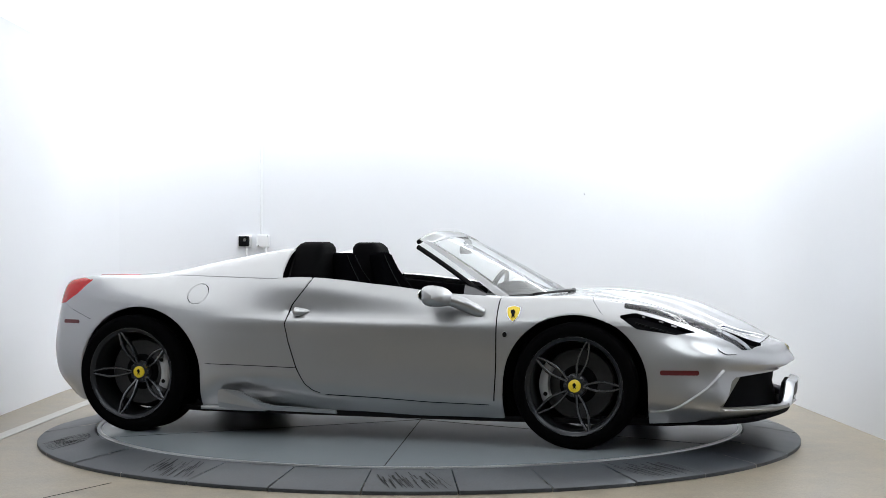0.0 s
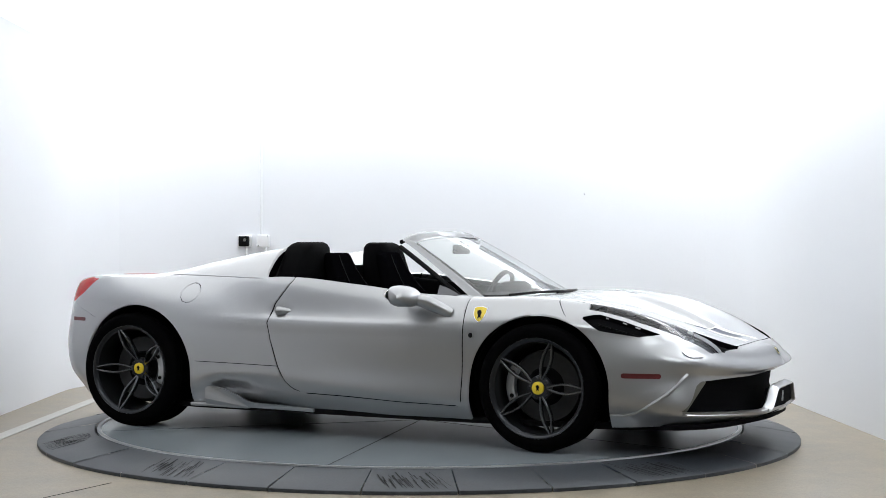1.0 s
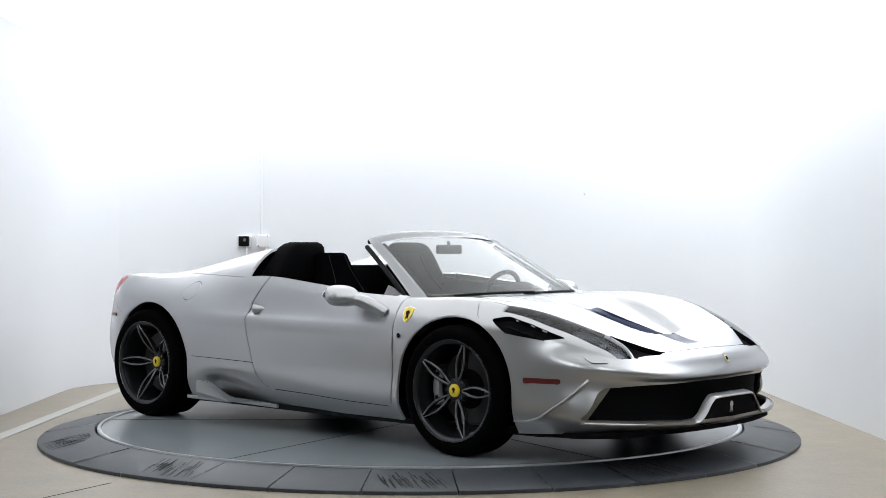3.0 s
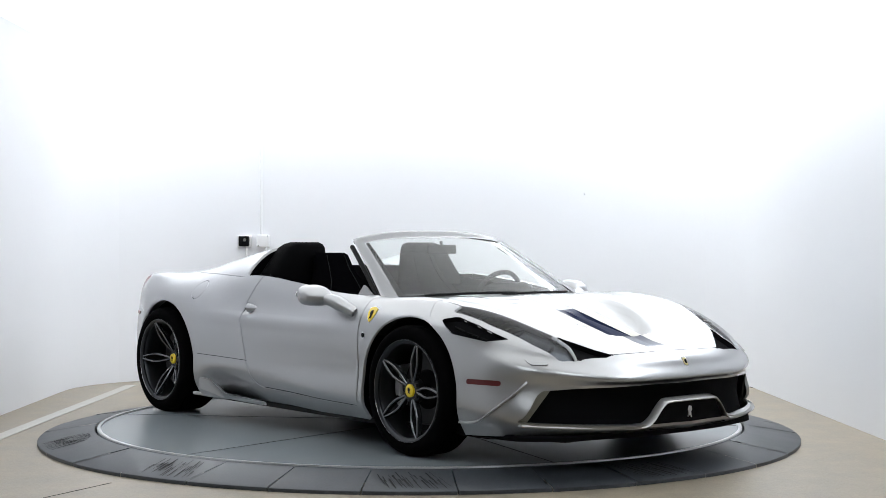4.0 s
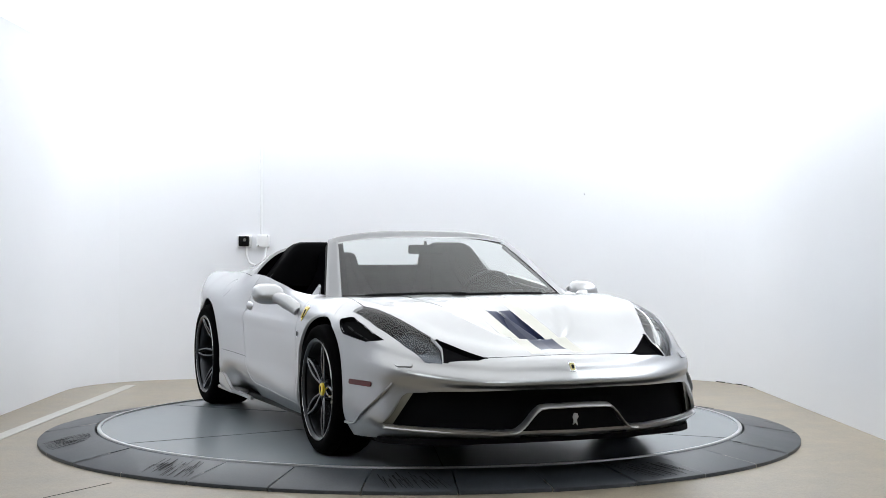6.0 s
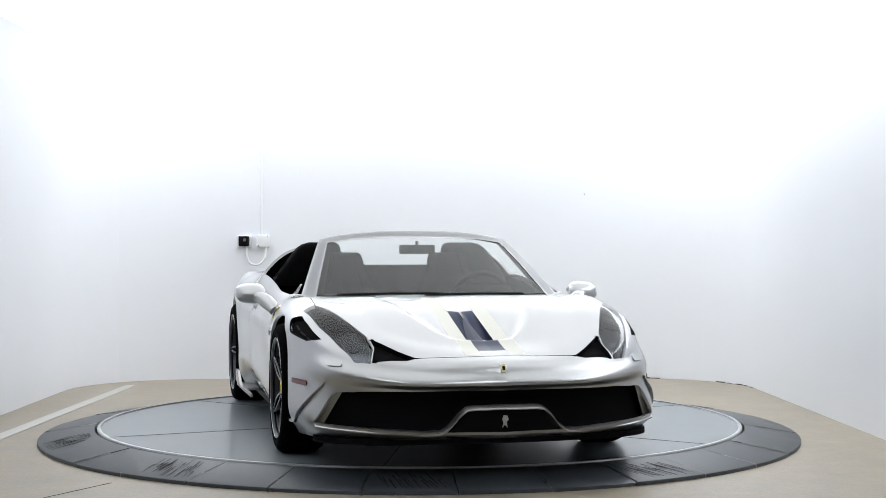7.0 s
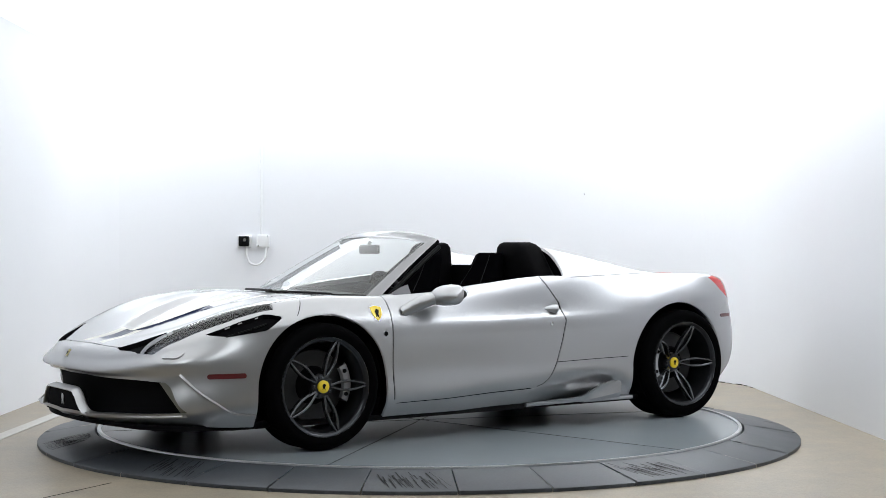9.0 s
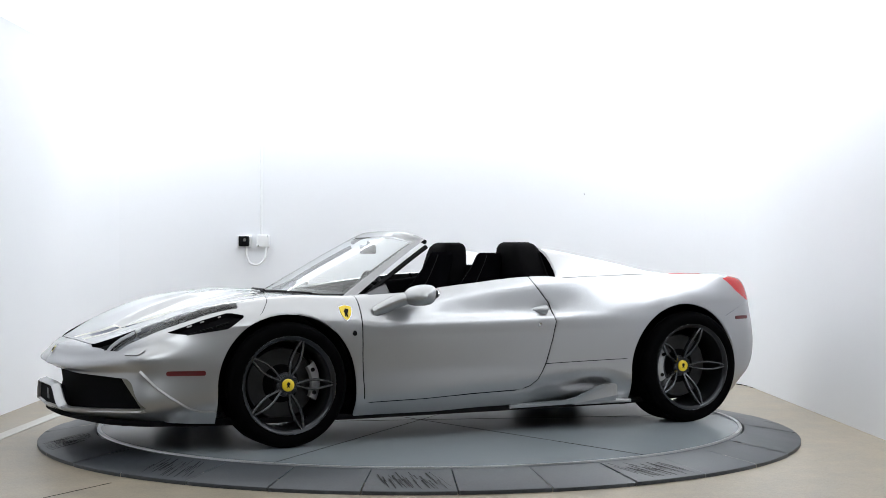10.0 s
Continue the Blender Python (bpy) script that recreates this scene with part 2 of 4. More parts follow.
def build_showroom_lights():
    for x in (-2.2, 2.2):
        lamp = thing("panel_light", "rectangular white ceiling panel light in the showroom", "ceiling light", "showroom panel lights", at=pose(x, -6.5, 4.2))
        bm = bmesh.new()
        box(bm, -1.0, -1.6, -0.05, 1.0, 1.6, -0.03)
        part("diffuser", bm, PANEL, lamp, "glowing white diffuser", smooth=False)
        for b in ((-1.05, -1.65, -1.0, 1.65), (1.0, -1.65, 1.05, 1.65), (-1.0, -1.65, 1.0, -1.6), (-1.0, 1.6, 1.0, 1.65)):
            bm = bmesh.new()
            box(bm, b[0], b[1], -0.06, b[2], b[3], 0.0)
            part("frame", bm, WHITE, lamp, smooth=False)


build_showroom_lights()


def build_turntable():
    table = thing("turntable", "round grey painted steel turntable platform", "turntable")
    bm = bmesh.new()
    revolve(bm, [(-0.07, 1.985), (-0.006, 1.985), (0.0, 1.979), (0.0, 1.93), (0.0, 1.2), (0.0, 0.5), (0.0, 0.0001)], 160, "Z")
    part("deck_plate", bm, STEEL, table)
    bm = bmesh.new()
    revolve(bm, [(0.0, 1.984), (0.007, 1.982), (0.007, 1.962), (0.0, 1.96)], 160, "Z")
    part("rim_strip", bm, material("bare_steel_strip", (0.5, 0.51, 0.53), 0.3, 0.8), table, "bare steel edge strip")
    for k in range(6):
        bm = bmesh.new()
        a = radians(12 + 60 * k)
        box(bm, 0.0, -0.0025, 0.0, 1.95, 0.0025, 0.0012, m=Matrix.Rotation(a, 4, "Z"))
        part("plate_joint", bm, GAP, table, "thin dark joint", smooth=False)
    return table


def build_ring():
    ring = tagged(thing("ramp_ring", "fixed ring of dark grey ramp plates round the turntable", "ramp ring"), kind="")
    n = 32
    bm = bmesh.new()
    for k in range(1):
        a0, a1 = radians(-5.54), radians(5.54)
        prof = [(1.998, 0.0), (2.32, -0.05), (2.326, -0.054), (2.326, -0.0715), (1.998, -0.0715)]
        rows = []
        for j in range(7):
            a = a0 + (a1 - a0) * j / 6
            rows.append([(r * cos(a), r * sin(a), z) for r, z in prof])
        grid_faces(bm, rows)
    first = part("ramp_plate", bm, PLATE, ring)
    me = first.data
    for k in range(n):
        ob = first if k == 0 else new("ramp_plate", me)
        ob.parent = ring
        ob.rotation_euler = (0, 0, radians(-90 - 1.3 + 11.25 * k))
        ob.location.z = 0.0015 * sin(k * 2.4)
    for k in (0, 3, 29, 26):
        bm = bmesh.new()
        rnd = random.Random(k)
        for j in range(30):
            a = radians(-90 - 1.3 + 11.25 * k - 4.6 + 0.27 * j + rnd.uniform(-0.3, 0.3))
            w = rnd.uniform(0.0008, 0.0042)
            r0 = 2.03 + rnd.uniform(0.0, 0.16)
            r1 = min(2.30, r0 + rnd.uniform(0.04, 0.2))
            sk = 0.35
            p = [(r0, -w), (r1, -w * 0.5), (r1, w * 0.4), (r0, w)]
            q = [(x * cos(a) - (y + (x - 2.1) * sk) * sin(a), x * sin(a) + (y + (x - 2.1) * sk) * cos(a), -(x - 1.998) * 0.1553 + 0.0042) for x, y in p]
            plate(bm, q, (0, 0, 0), (0, 0, 0.0006))
        tagged(part("scuff_mark", bm, SCUFF, ring, "black rubber scuffs", smooth=False), kind="stuff")
    return ring


TABLE = build_turntable()
build_ring()


def build_floor_line():
    bm = bmesh.new()
    plate(bm, [(-2.66, -1.2, 0), (-2.56, -1.2, 0), (-2.386, 3.0, 0), (-2.472, 3.0, 0)], (0, 0, FLOOR_Z), (0, 0, 0.004))
    tagged(part("floor_line", bm, LINE, smooth=False), "worn white line painted on the floor", "floor line", kind="structure")


build_floor_line()


def build_wall_devices():
    # sensor box, junction box, looped cable and riser on the back wall
    sensor = thing("wall_sensor", "small black sensor box with white bracket on the wall", "sensor", at=pose(-1.55, 3.55, 1.14))
    bm = bmesh.new()
    box(bm, -0.045, -0.06, -0.045, 0.045, -0.008, 0.045, 0.008)
    part("housing", bm, BLACK, sensor)
    bm = bmesh.new()
    box(bm, -0.062, -0.012, -0.052, 0.062, 0.03, 0.052, 0.006)
    part("bracket", bm, WHITE, sensor)
    bm = bmesh.new()
    revolve(bm, [(0, 0.0001), (0, 0.014), (0.012, 0.014), (0.012, 0.0001)], 16, "Z", m=pose(0.01, -0.056, 0.012, 90))
    part("lens", bm, MIRROR, sensor)
    junction = thing("junction_box", "white plastic junction box on the white wall", "junction box", at=pose(-1.385, 3.56, 1.143))
    bm = bmesh.new()
    box(bm, -0.052, -0.045, -0.055, 0.052, 0.03, 0.055, 0.007)
    part("housing", bm, WHITE, junction)
    for dx, dz in ((-0.04, -0.043), (0.04, 0.043)):
        bm = bmesh.new()
        revolve(bm, [(0, 0.006), (0.003, 0.005), (0.003, 0.0001)], 10, "Z", m=pose(dx, -0.045, dz, 90))
        part("cover_screw", bm, CHROME, junction)
    bm = bmesh.new()
    tube(bm, [(-1.405, 3.576, 1.19), (-1.405, 3.576, 1.8), (-1.405, 3.576, 2.62)], 0.009, 10)
    tagged(part("conduit", bm, WHITE), "white conduit pipe running up the wall", "pipe")
    bm = bmesh.new()
    loop = catmull([(-1.53, 3.53, 1.095), (-1.528, 3.52, 1.02), (-1.49, 3.52, 0.945), (-1.43, 3.52, 0.935), (-1.37, 3.52, 0.985), (-1.355, 3.53, 1.09)], 6)
    tube(bm, [tuple(p) for p in loop], 0.0095, 10)
    tagged(part("cable", bm, WHITE), "white looped cable under the boxes", "cable")
    bm = bmesh.new()
    box(bm, 0.2, 3.60, FLOOR_Z, 1.62, 3.655, 0.105, 0.004)
    tagged(part("access_panel", bm, WALL), "low white access panel on the wall", "panel")
    # dark chipped joint at the foot of the wall, its shadow drawn as black strips
    rnd = random.Random(4)
    path = bay_path(0.006)
    for (x0, y0), (x1, y1) in zip(path[14:26], path[15:27]):
        n = max(1, int(hypot(x1 - x0, y1 - y0) / 0.12))
        if x1 < 1.6 or n > 6:
            continue
        for k in range(n):
            if rnd.random() < 0.3:
                continue
            a, b = k / n, (k + rnd.uniform(0.5, 0.95)) / n
            bm = bmesh.new()
            h = rnd.uniform(0.003, 0.009)
            p, q = Vector((x0 + (x1 - x0) * a, y0 + (y1 - y0) * a, FLOOR_Z)), Vector((x0 + (x1 - x0) * b, y0 + (y1 - y0) * b, FLOOR_Z))
            plate(bm, [p, q, q + Vector((0, 0, h)), p + Vector((0, 0, h * 0.7))], (0, 0, 0.0005), (-0.004, -0.008, 0))
            tagged(part("wall_foot_gap_shadow", bm, GAP, smooth=False), "dark chipped joint and its shadow at the wall foot", "wall joint", kind="structure")
    for x, z, r in ((-0.92, 1.52, 0.006), (1.45, 1.56, 0.005)):
        bm = bmesh.new()
        revolve(bm, [(0, r), (0.002, r * 0.7), (0.002, 0.0001)], 8, "Z", m=pose(x, 3.592 + 0.028 * (x + 1.88) / 3.4, z, 90))
        tagged(part("wall_mark", bm, GAP), "tiny dark chip in the wall paint", "wall mark", kind="structure")
    # saw cut in the floor
    bm = bmesh.new()
    plate(bm, [(-2.4, -3.6, 0), (-2.396, -3.6, 0), (-1.52, -1.95, 0), (-1.526, -1.95, 0)], (0, 0, FLOOR_Z), (0, 0, 0.0012))
    tagged(part("floor_joint", bm, GAP, smooth=False), "thin dark saw cut in the floor", "floor joint", kind="structure")


build_wall_devices()

# ---- the car: x to its right, y forward, z up, origin midway between the axles on the ground ----
CAR = thing("car", "silver open-top sports car with dark wheels and blue hood stripe", "car")

# lengthwise feature lines of the right half, tail centre to nose centre
LINES = [
    # lower edge
    [(0, -2.02, .22), (.45, -2.00, .22), (.72, -1.84, .20), (.84, -1.70, .17), (.90, -1.325, .15), (.90, -.90, .142), (.89, -.40, .145), (.885, .20, .145), (.89, .85, .15), (.90, 1.325, .15), (.88, 1.75, .15), (.80, 2.10, .172), (.48, 2.33, .182), (0, 2.42, .185)],
    # lower crease
    [(0, -2.04, .33), (.45, -2.00, .33), (.78, -1.90, .32), (.89, -1.70, .30), (.95, -1.325, .27), (.945, -.90, .235), (.93, -.40, .235), (.925, .20, .232), (.935, .85, .225), (.952, 1.325, .235), (.925, 1.75, .23), (.855, 2.10, .225), (.50, 2.38, .21), (0, 2.45, .21)],
    # low flank
    [(0, -2.05, .47), (.45, -2.02, .47), (.80, -1.915, .46), (.905, -1.71, .45), (.958, -1.325, .44), (.955, -.90, .42), (.93, -.40, .41), (.92, .20, .41), (.937, .85, .41), (.962, 1.325, .41), (.935, 1.75, .415), (.83, 2.09, .425), (.50, 2.318, .415), (0, 2.378, .415)],
    # flank
    [(0, -2.04, .62), (.45, -2.01, .62), (.80, -1.90, .61), (.90, -1.70, .62), (.960, -1.325, .62), (.955, -.90, .60), (.925, -.40, .59), (.925, .20, .585), (.945, .85, .58), (.955, 1.325, .57), (.92, 1.75, .555), (.805, 2.13, .495), (.49, 2.362, .445), (0, 2.432, .440)],
    # shoulder
    [(0, -2.02, .75), (.45, -1.99, .75), (.785, -1.885, .75), (.893, -1.68, .77), (.945, -1.325, .76), (.936, -.90, .72), (.908, -.40, .70), (.908, .20, .69), (.93, .85, .69), (.945, 1.325, .68), (.90, 1.75, .655), (.71, 2.14, .570), (.42, 2.312, .525), (0, 2.388, .520)],
    # crest and belt
    [(0, -2.00, .86), (.45, -1.96, .86), (.755, -1.84, .880), (.84, -1.66, .893), (.82, -1.325, .892), (.805, -.90, .888), (.855, -.40, .89), (.865, .20, .83), (.86, .85, .795), (.84, 1.325, .80), (.785, 1.72, .75), (.615, 2.09, .628), (.36, 2.215, .578), (0, 2.27, .565)],
    # outer deck and hood
    [(0, -1.93, .895), (.40, -1.88, .90), (.60, -1.78, .893), (.62, -1.60, .902), (.64, -1.25, .932), (.635, -.90, .998), (.632, -.42, 1.080), (.62, .20, 1.10), (.62, .85, .81), (.62, 1.32, .815), (.55, 1.66, .765), (.44, 1.98, .66), (.27, 2.08, .617), (0, 2.10, .60)],
    # inner deck and hood
    [(0, -1.80, .905), (.25, -1.75, .905), (.33, -1.62, .91), (.34, -1.45, .915), (.34, -1.15, .93), (.33, -.85, .948), (.30, -.42, .962), (.32, .20, .87), (.32, .90, .82), (.32, 1.30, .815), (.29, 1.60, .775), (.23, 1.84, .70), (.14, 1.92, .668), (0, 1.94, .655)],
    # spine
    [(0, -1.65, .905), (0, -1.60, .905), (0, -1.50, .91), (0, -1.35, .915), (0, -1.10, .925), (0, -.80, .94), (0, -.42, .955), (0, .20, .87), (0, .95, .825), (0, 1.28, .81), (0, 1.52, .77), (0, 1.70, .725), (0, 1.76, .708), (0, 1.78, .702)],
]


def body_shell(nu=14, nv=9):
    lines = [np.array(l) for l in LINES]
    # a tight fold along the doors, just under the shoulder
    fold = lines[3] * 0.28 + lines[4] * 0.72
    fold[5:9, 0] += (0.004, 0.010, 0.011, 0.005)
    lines.insert(4, fold)
    rows = np.array([catmull(l, nu) for l in lines])
    cols = np.array([catmull(rows[:, i], nv) for i in range(rows.shape[1])])
    bm = bmesh.new()
    vs = [[bm.verts.new(p) for p in c] for c in cols]
    for a, b in zip(vs, vs[1:]):
        for k in range(len(a) - 1):
            bm.faces.new([a[k], b[k], b[k + 1], a[k + 1]])
    for v in bm.verts:
        if abs(v.co.x) < 0.004:
            v.co.x = 0
    bmesh.ops.remove_doubles(bm, verts=bm.verts[:], dist=0.0008)
    bmesh.ops.recalc_face_normals(bm, faces=bm.faces[:])
    return bm


def smooth01(a, b, v):
    t = min(max((v - a) / (b - a), 0.0), 1.0)
    return t * t * (3 - 2 * t)


def sculpt(bm, channels=True):
    """The hood's hollow with its twin channels, and the scooped lower flank."""
    for v in bm.verts:
        x, y, z = v.co
        if y > 1.05 and z > 0.55 and y < 2.1:
            half = 0.13 + 0.27 * max(0.0, (2.02 - y) / 0.6) ** 0.55
            inside = min(half - x, (2.035 - y) * 0.9)
            v.co.z -= 0.036 * smooth01(0.0, 0.06, inside) * smooth01(1.05, 1.75, y)
            if channels and 0.0065 < x < 0.0695:
                v.co.z -= 0.050 * smooth01(1.50, 1.85, y) * smooth01(2.034, 2.021, y)
        if -0.9 < y < 0.98 and z < 0.5 and x > 0.7:
            crease = float(np.interp(y, (-.85, -.55, -.3, .2, .7, .95), (.335, .350, .348, .305, .256, .22)))
            fade = smooth01(0.98, 0.80, y) * smooth01(-0.9, -0.60, y)
            v.co.x -= float(np.interp(y, (-.6, -.15, .9), (.48, .22, .16))) * max(0.0, crease - z) * fade
        # the hollow behind the door handle
        if x > 0.7 and abs(y + 0.295) < 0.07 and abs(z - 0.712) < 0.045:
            v.co.x -= 0.018 * smooth01(1.0, 0.45, hypot((y + 0.295) / 0.062, (z - 0.712) / 0.038))


def polyline_distance(pts):
    P = np.array(pts, float)
    A, B = P[:-1], P[1:]

    def f(a, b):
        e, w = B - A, np.array((a, b)) - A
        k = np.clip((w * e).sum(1) / (e * e).sum(1), 0, 1)
        d = ((w - e * k[:, None]) ** 2).sum(1)
        i = int(d.argmin())
        return math.copysign(math.sqrt(d[i]), e[i, 0] * w[i, 1] - e[i, 1] * w[i, 0])
    return f


ARCH = ((1.325, 0.335, 0.398), (-1.28, 0.335, 0.404))
DOOR = outline_distance([(-.205, .93), (-.255, .855), (-.331, .755), (-.362, .648), (-.341, .552), (-.289, .398), (-.237, .309), (-.19, .272), (-.12, .25), (.182, .242), (.5, .227), (.88, .223), (.892, .5), (.894, .798), (.89, .93)])
LAMP = outline_distance([(.846, 1.58), (.785, 1.57), (.70, 1.78), (.597, 2.05), (.584, 2.15), (.612, 2.232), (.682, 2.19), (.74, 2.07), (.808, 1.85)])
DUCT = outline_distance([(.590, 2.06), (.579, 2.15), (.606, 2.234), (.44, 2.278), (.395, 2.266), (.473, 2.19)])
VENT = outline_distance([(1.555, .722), (1.64, .738), (1.78, .700), (1.965, .634), (1.86, .622), (1.66, .652)])
GRILLE = outline_distance([(-.1, .406), (.225, .408), (.60, .404), (.765, .397), (.795, .372), (.874, .238), (.594, .221), (.30, .207), (-.1, .204)])
TAIL = outline_distance([(-1.64, .888), (-1.72, .905), (-1.95, .90), (-1.99, .82), (-1.93, .74), (-1.84, .752), (-1.73, .81)])


def front(f, lo):
    return lambda c: f(c.x, c.z) if c.y > lo else 1.0


def arch(c):
    if c.x < 0.5 or c.z > 0.85:
        return 1.0
    return min(hypot(c.y - y, max(c.z - z, 0)) - r for y, z, r in ARCH)


def cockpit(c):
    if c.z < 0.7 or abs(c.y) > 1.5:
        return 1.0
    edge = 0.842 - 0.03 * smooth01(0.5, 0.9, c.y)
    return max(c.y - (1.12 - 0.28 * (c.x / 0.75) ** 2), -0.418 - c.y, c.x - edge)


def side(f, lo=0.6):
    return lambda c: f(c.y, c.z) if c.x > lo else 1.0


def above(f, lo=0.45):
    return lambda c: f(c.x, c.y) if c.z > lo and c.y > 0.8 else 1.0


def cut_out(bm, f):
    split(bm, f)
    return take(bm, lambda c: f(c) < 0)


GAPS = []


def gap(bm, f, half=0.003):
    """Opens a narrow joint round a line and keeps its faces, sunk and dark."""
    split(bm, lambda c: f(c) - half)
    split(bm, lambda c: f(c) + half)
    GAPS.append(take(bm, lambda c: abs(f(c)) < half))


def sink(bm, depth):
    bm.normal_update()
    for v in bm.verts:
        v.co -= v.normal * depth
    return bm


def build_body(right):
    """The panels of one half; right or mirrored left."""
    bm = SHELL.copy()
    GAPS.clear()
    bits = {}
    cut_out(bm, arch)
    cut_out(bm, cockpit)
    cut_out(bm, front(GRILLE, 1.9))
    bits["headlight"] = cut_out(bm, above(LAMP))
    bits["duct"] = cut_out(bm, above(DUCT))
    bits["vent"] = cut_out(bm, side(VENT, 0.7))
    bits["tail"] = cut_out(bm, side(TAIL, 0.5))
    d = side(DOOR)
    gap(bm, d, 0.0045)
    bits["door"] = take(bm, lambda c: d(c) < 0)
    hood_line = polyline_distance([(-.2, 2.272), (0, 2.276), (.20, 2.274), (.40, 2.264)])
    hood_side = polyline_distance([(.785, 1.60), (.775, 1.35), (.745, .80)])
    gap(bm, lambda c: hood_line(c.x, c.y) if c.z > 0.5 and c.y > 1.9 else 1.0, 0.0028)
    gap(bm, lambda c: hood_side(c.x, c.y) if c.z > 0.6 and c.y > 0.85 else 1.0, 0.0022)
    seams = [polyline_distance(l) for l in ([(-.86, .413), (-.6, .408), (-.292, .400)], [(-1.88, .77), (-1.77, .715), (-1.6, .655)], [(-.44, .905), (-.9, .916), (-1.15, .922)])]
    for s in seams:
        gap(bm, lambda c: s(c.y, c.z) if c.x > 0.6 else 1.0, 0.0022)
    nose = polyline_distance([(1.40, .81), (1.44, .765), (1.47, .73)])
    gap(bm, lambda c: nose(c.y, c.z) if c.x > 0.7 else 1.0, 0.002)
    if right:
        gap(bm, lambda c: hypot((c.y + .925) * 0.95, c.z - .815) - 0.058 if c.x > 0.6 and -1.1 < c.y < -0.7 else 1.0, 0.0025)
        bits["filler_flap"] = take(bm, lambda c: hypot((c.y + .925) * 0.95, c.z - .815) < 0.058 and c.x > 0.6)
    # hood, its stripe and bands
    def band(lo, hi, y0, y1):
        return lambda c: max(lo - c.x, c.x - hi, y0 - c.y, c.y - y1) if c.z > 0.5 and c.y > 0.8 else 1.0
    bits["hood_blue"] = cut_out(bm, band(-1, .070, 1.52, 2.19))
    bits["pinstripe"] = cut_out(bm, band(.070, .076, 1.52, 2.196))
    bits["hood_cream"] = cut_out(bm, band(.076, .150, 1.25, 2.25))
    bits["hood"] = take(bm, lambda c: c.z > 0.5 and c.y > 0.8 and hood_line(c.x, c.y) < -0.002 and c.x < 0.78 and (c.x < 0.78 - 0.03 * max(0, 1.35 - c.y) if c.y < 1.6 else c.x < np.interp(c.y, (1.57, 1.78, 2.05, 2.19, 2.3), (.785, .70, .597, .473, .39))))
    bits["rear_deck"] = take(bm, lambda c: c.y < -0.4 and c.z > np.interp(c.y, (-2.2, -1.15, -.44), (.93, .922, .905)) and c.x < 0.82)
    bits["rear_bumper"] = take(bm, lambda c: c.y < -1.6 and c.z < np.interp(c.y, (-1.88, -1.6), (.77, .655)))
    bits["front_bumper"] = take(bm, lambda c: c.y > 1.40)
    bits["sill"] = take(bm, lambda c: -.95 < c.y < .95 and c.z < np.interp(c.y, (-.95, -.85, -.292, -.2, .95), (.413, .413, .400, .26, .22)))
    bits["fender"] = take(bm, lambda c: c.y > 0.5)
    bits["quarter_panel"] = bm
    mats = {"headlight": LENS, "duct": GAP, "vent": GAP, "tail": RED, "hood_blue": BLUE, "pinstripe": CREAM, "hood_cream": CREAM}
    names = {"tail": "tail_lamp", "hood_blue": "blue_stripe", "hood_cream": "cream_stripe", "duct": "nose_duct", "vent": "fender_vent", "headlight": "headlight"}
    made = {}
    for key, b in bits.items():
        if key == "headlight":
            bowl = b.copy()
            sink(bowl, 0.03)
            bits_bowl = bowl if right else mirror(bowl)
        if key in ("duct", "vent"):
            walls = b.copy()
            n0 = len(walls.faces)
            thicken(walls, 0.03)
            bmesh.ops.delete(walls, geom=walls.faces[:][:n0], context="FACES")
            mid = sum((v.co for v in walls.verts), Vector()) / len(walls.verts)
            for v in walls.verts:
                v.co = mid + (v.co - mid) * 0.985
            part(key + "_wall", walls if right else mirror(walls), GAP, CAR, "black recess wall", smooth=False)
            sink(b, 0.028)
        if key in ("hood_blue",):
            spine = take(b, lambda c: c.x < 0.006 and c.y < 2.034)
            thicken(spine, 0.004)
            part("hood_spine", spine if right else mirror(spine), PAINT, CAR)
        thicken(b, 0.016 if key not in ("arch",) else 0.03) if key not in ("headlight", "duct", "vent", "pinstripe", "hood_blue", "hood_cream", "hood") else None
        ob = part(names.get(key, key), b if right else mirror(b), mats.get(key, PAINT), CAR, smooth=170)
        made[key] = ob
        if key not in ('duct', 'vent', 'hood_blue'):
            shade_like_shell(ob, not right)
        if key == "headlight":
            bits_bowl.normal_update()
            rear = take(bits_bowl, lambda c: c.y < 1.93)
            part("headlight_bowl", bits_bowl, HL_BOWL, ob, "silver lamp bowl")
            part("headlight_trim", rear, BLACK, ob, "dark lamp trim")
    for g in GAPS:
        sink(g, 0.007)
        part("panel_joint", g if right else mirror(g), GAP, CAR, "dark shut line", smooth=False)
    return made


from mathutils.bvhtree import BVHTree

HL_BOWL = material("lamp_bowl", (0.20, 0.21, 0.225), 0.25, 0.8, vary=0.12, vary_scale=18)
SHELL = body_shell()
for at in (.006, .0095, .0665, .070, .076, .150):
    split(SHELL, lambda c: c.x - at if c.z > 0.5 and 1.15 < c.y < 2.3 else 1.0)
for at in (1.25, 1.52, 2.02, 2.035, 2.19, 2.196, 2.25):
    split(SHELL, lambda c: c.y - at if c.z > 0.5 and c.x < 0.2 and 1.1 < c.y < 2.3 else 1.0)
sculpt(SHELL)
SKIN = BVHTree.FromBMesh(SHELL)
PLAIN = body_shell()
sculpt(PLAIN, False)
PLAIN.normal_update()
PLAIN.faces.ensure_lookup_table()
PLAIN_SKIN = BVHTree.FromBMesh(PLAIN)


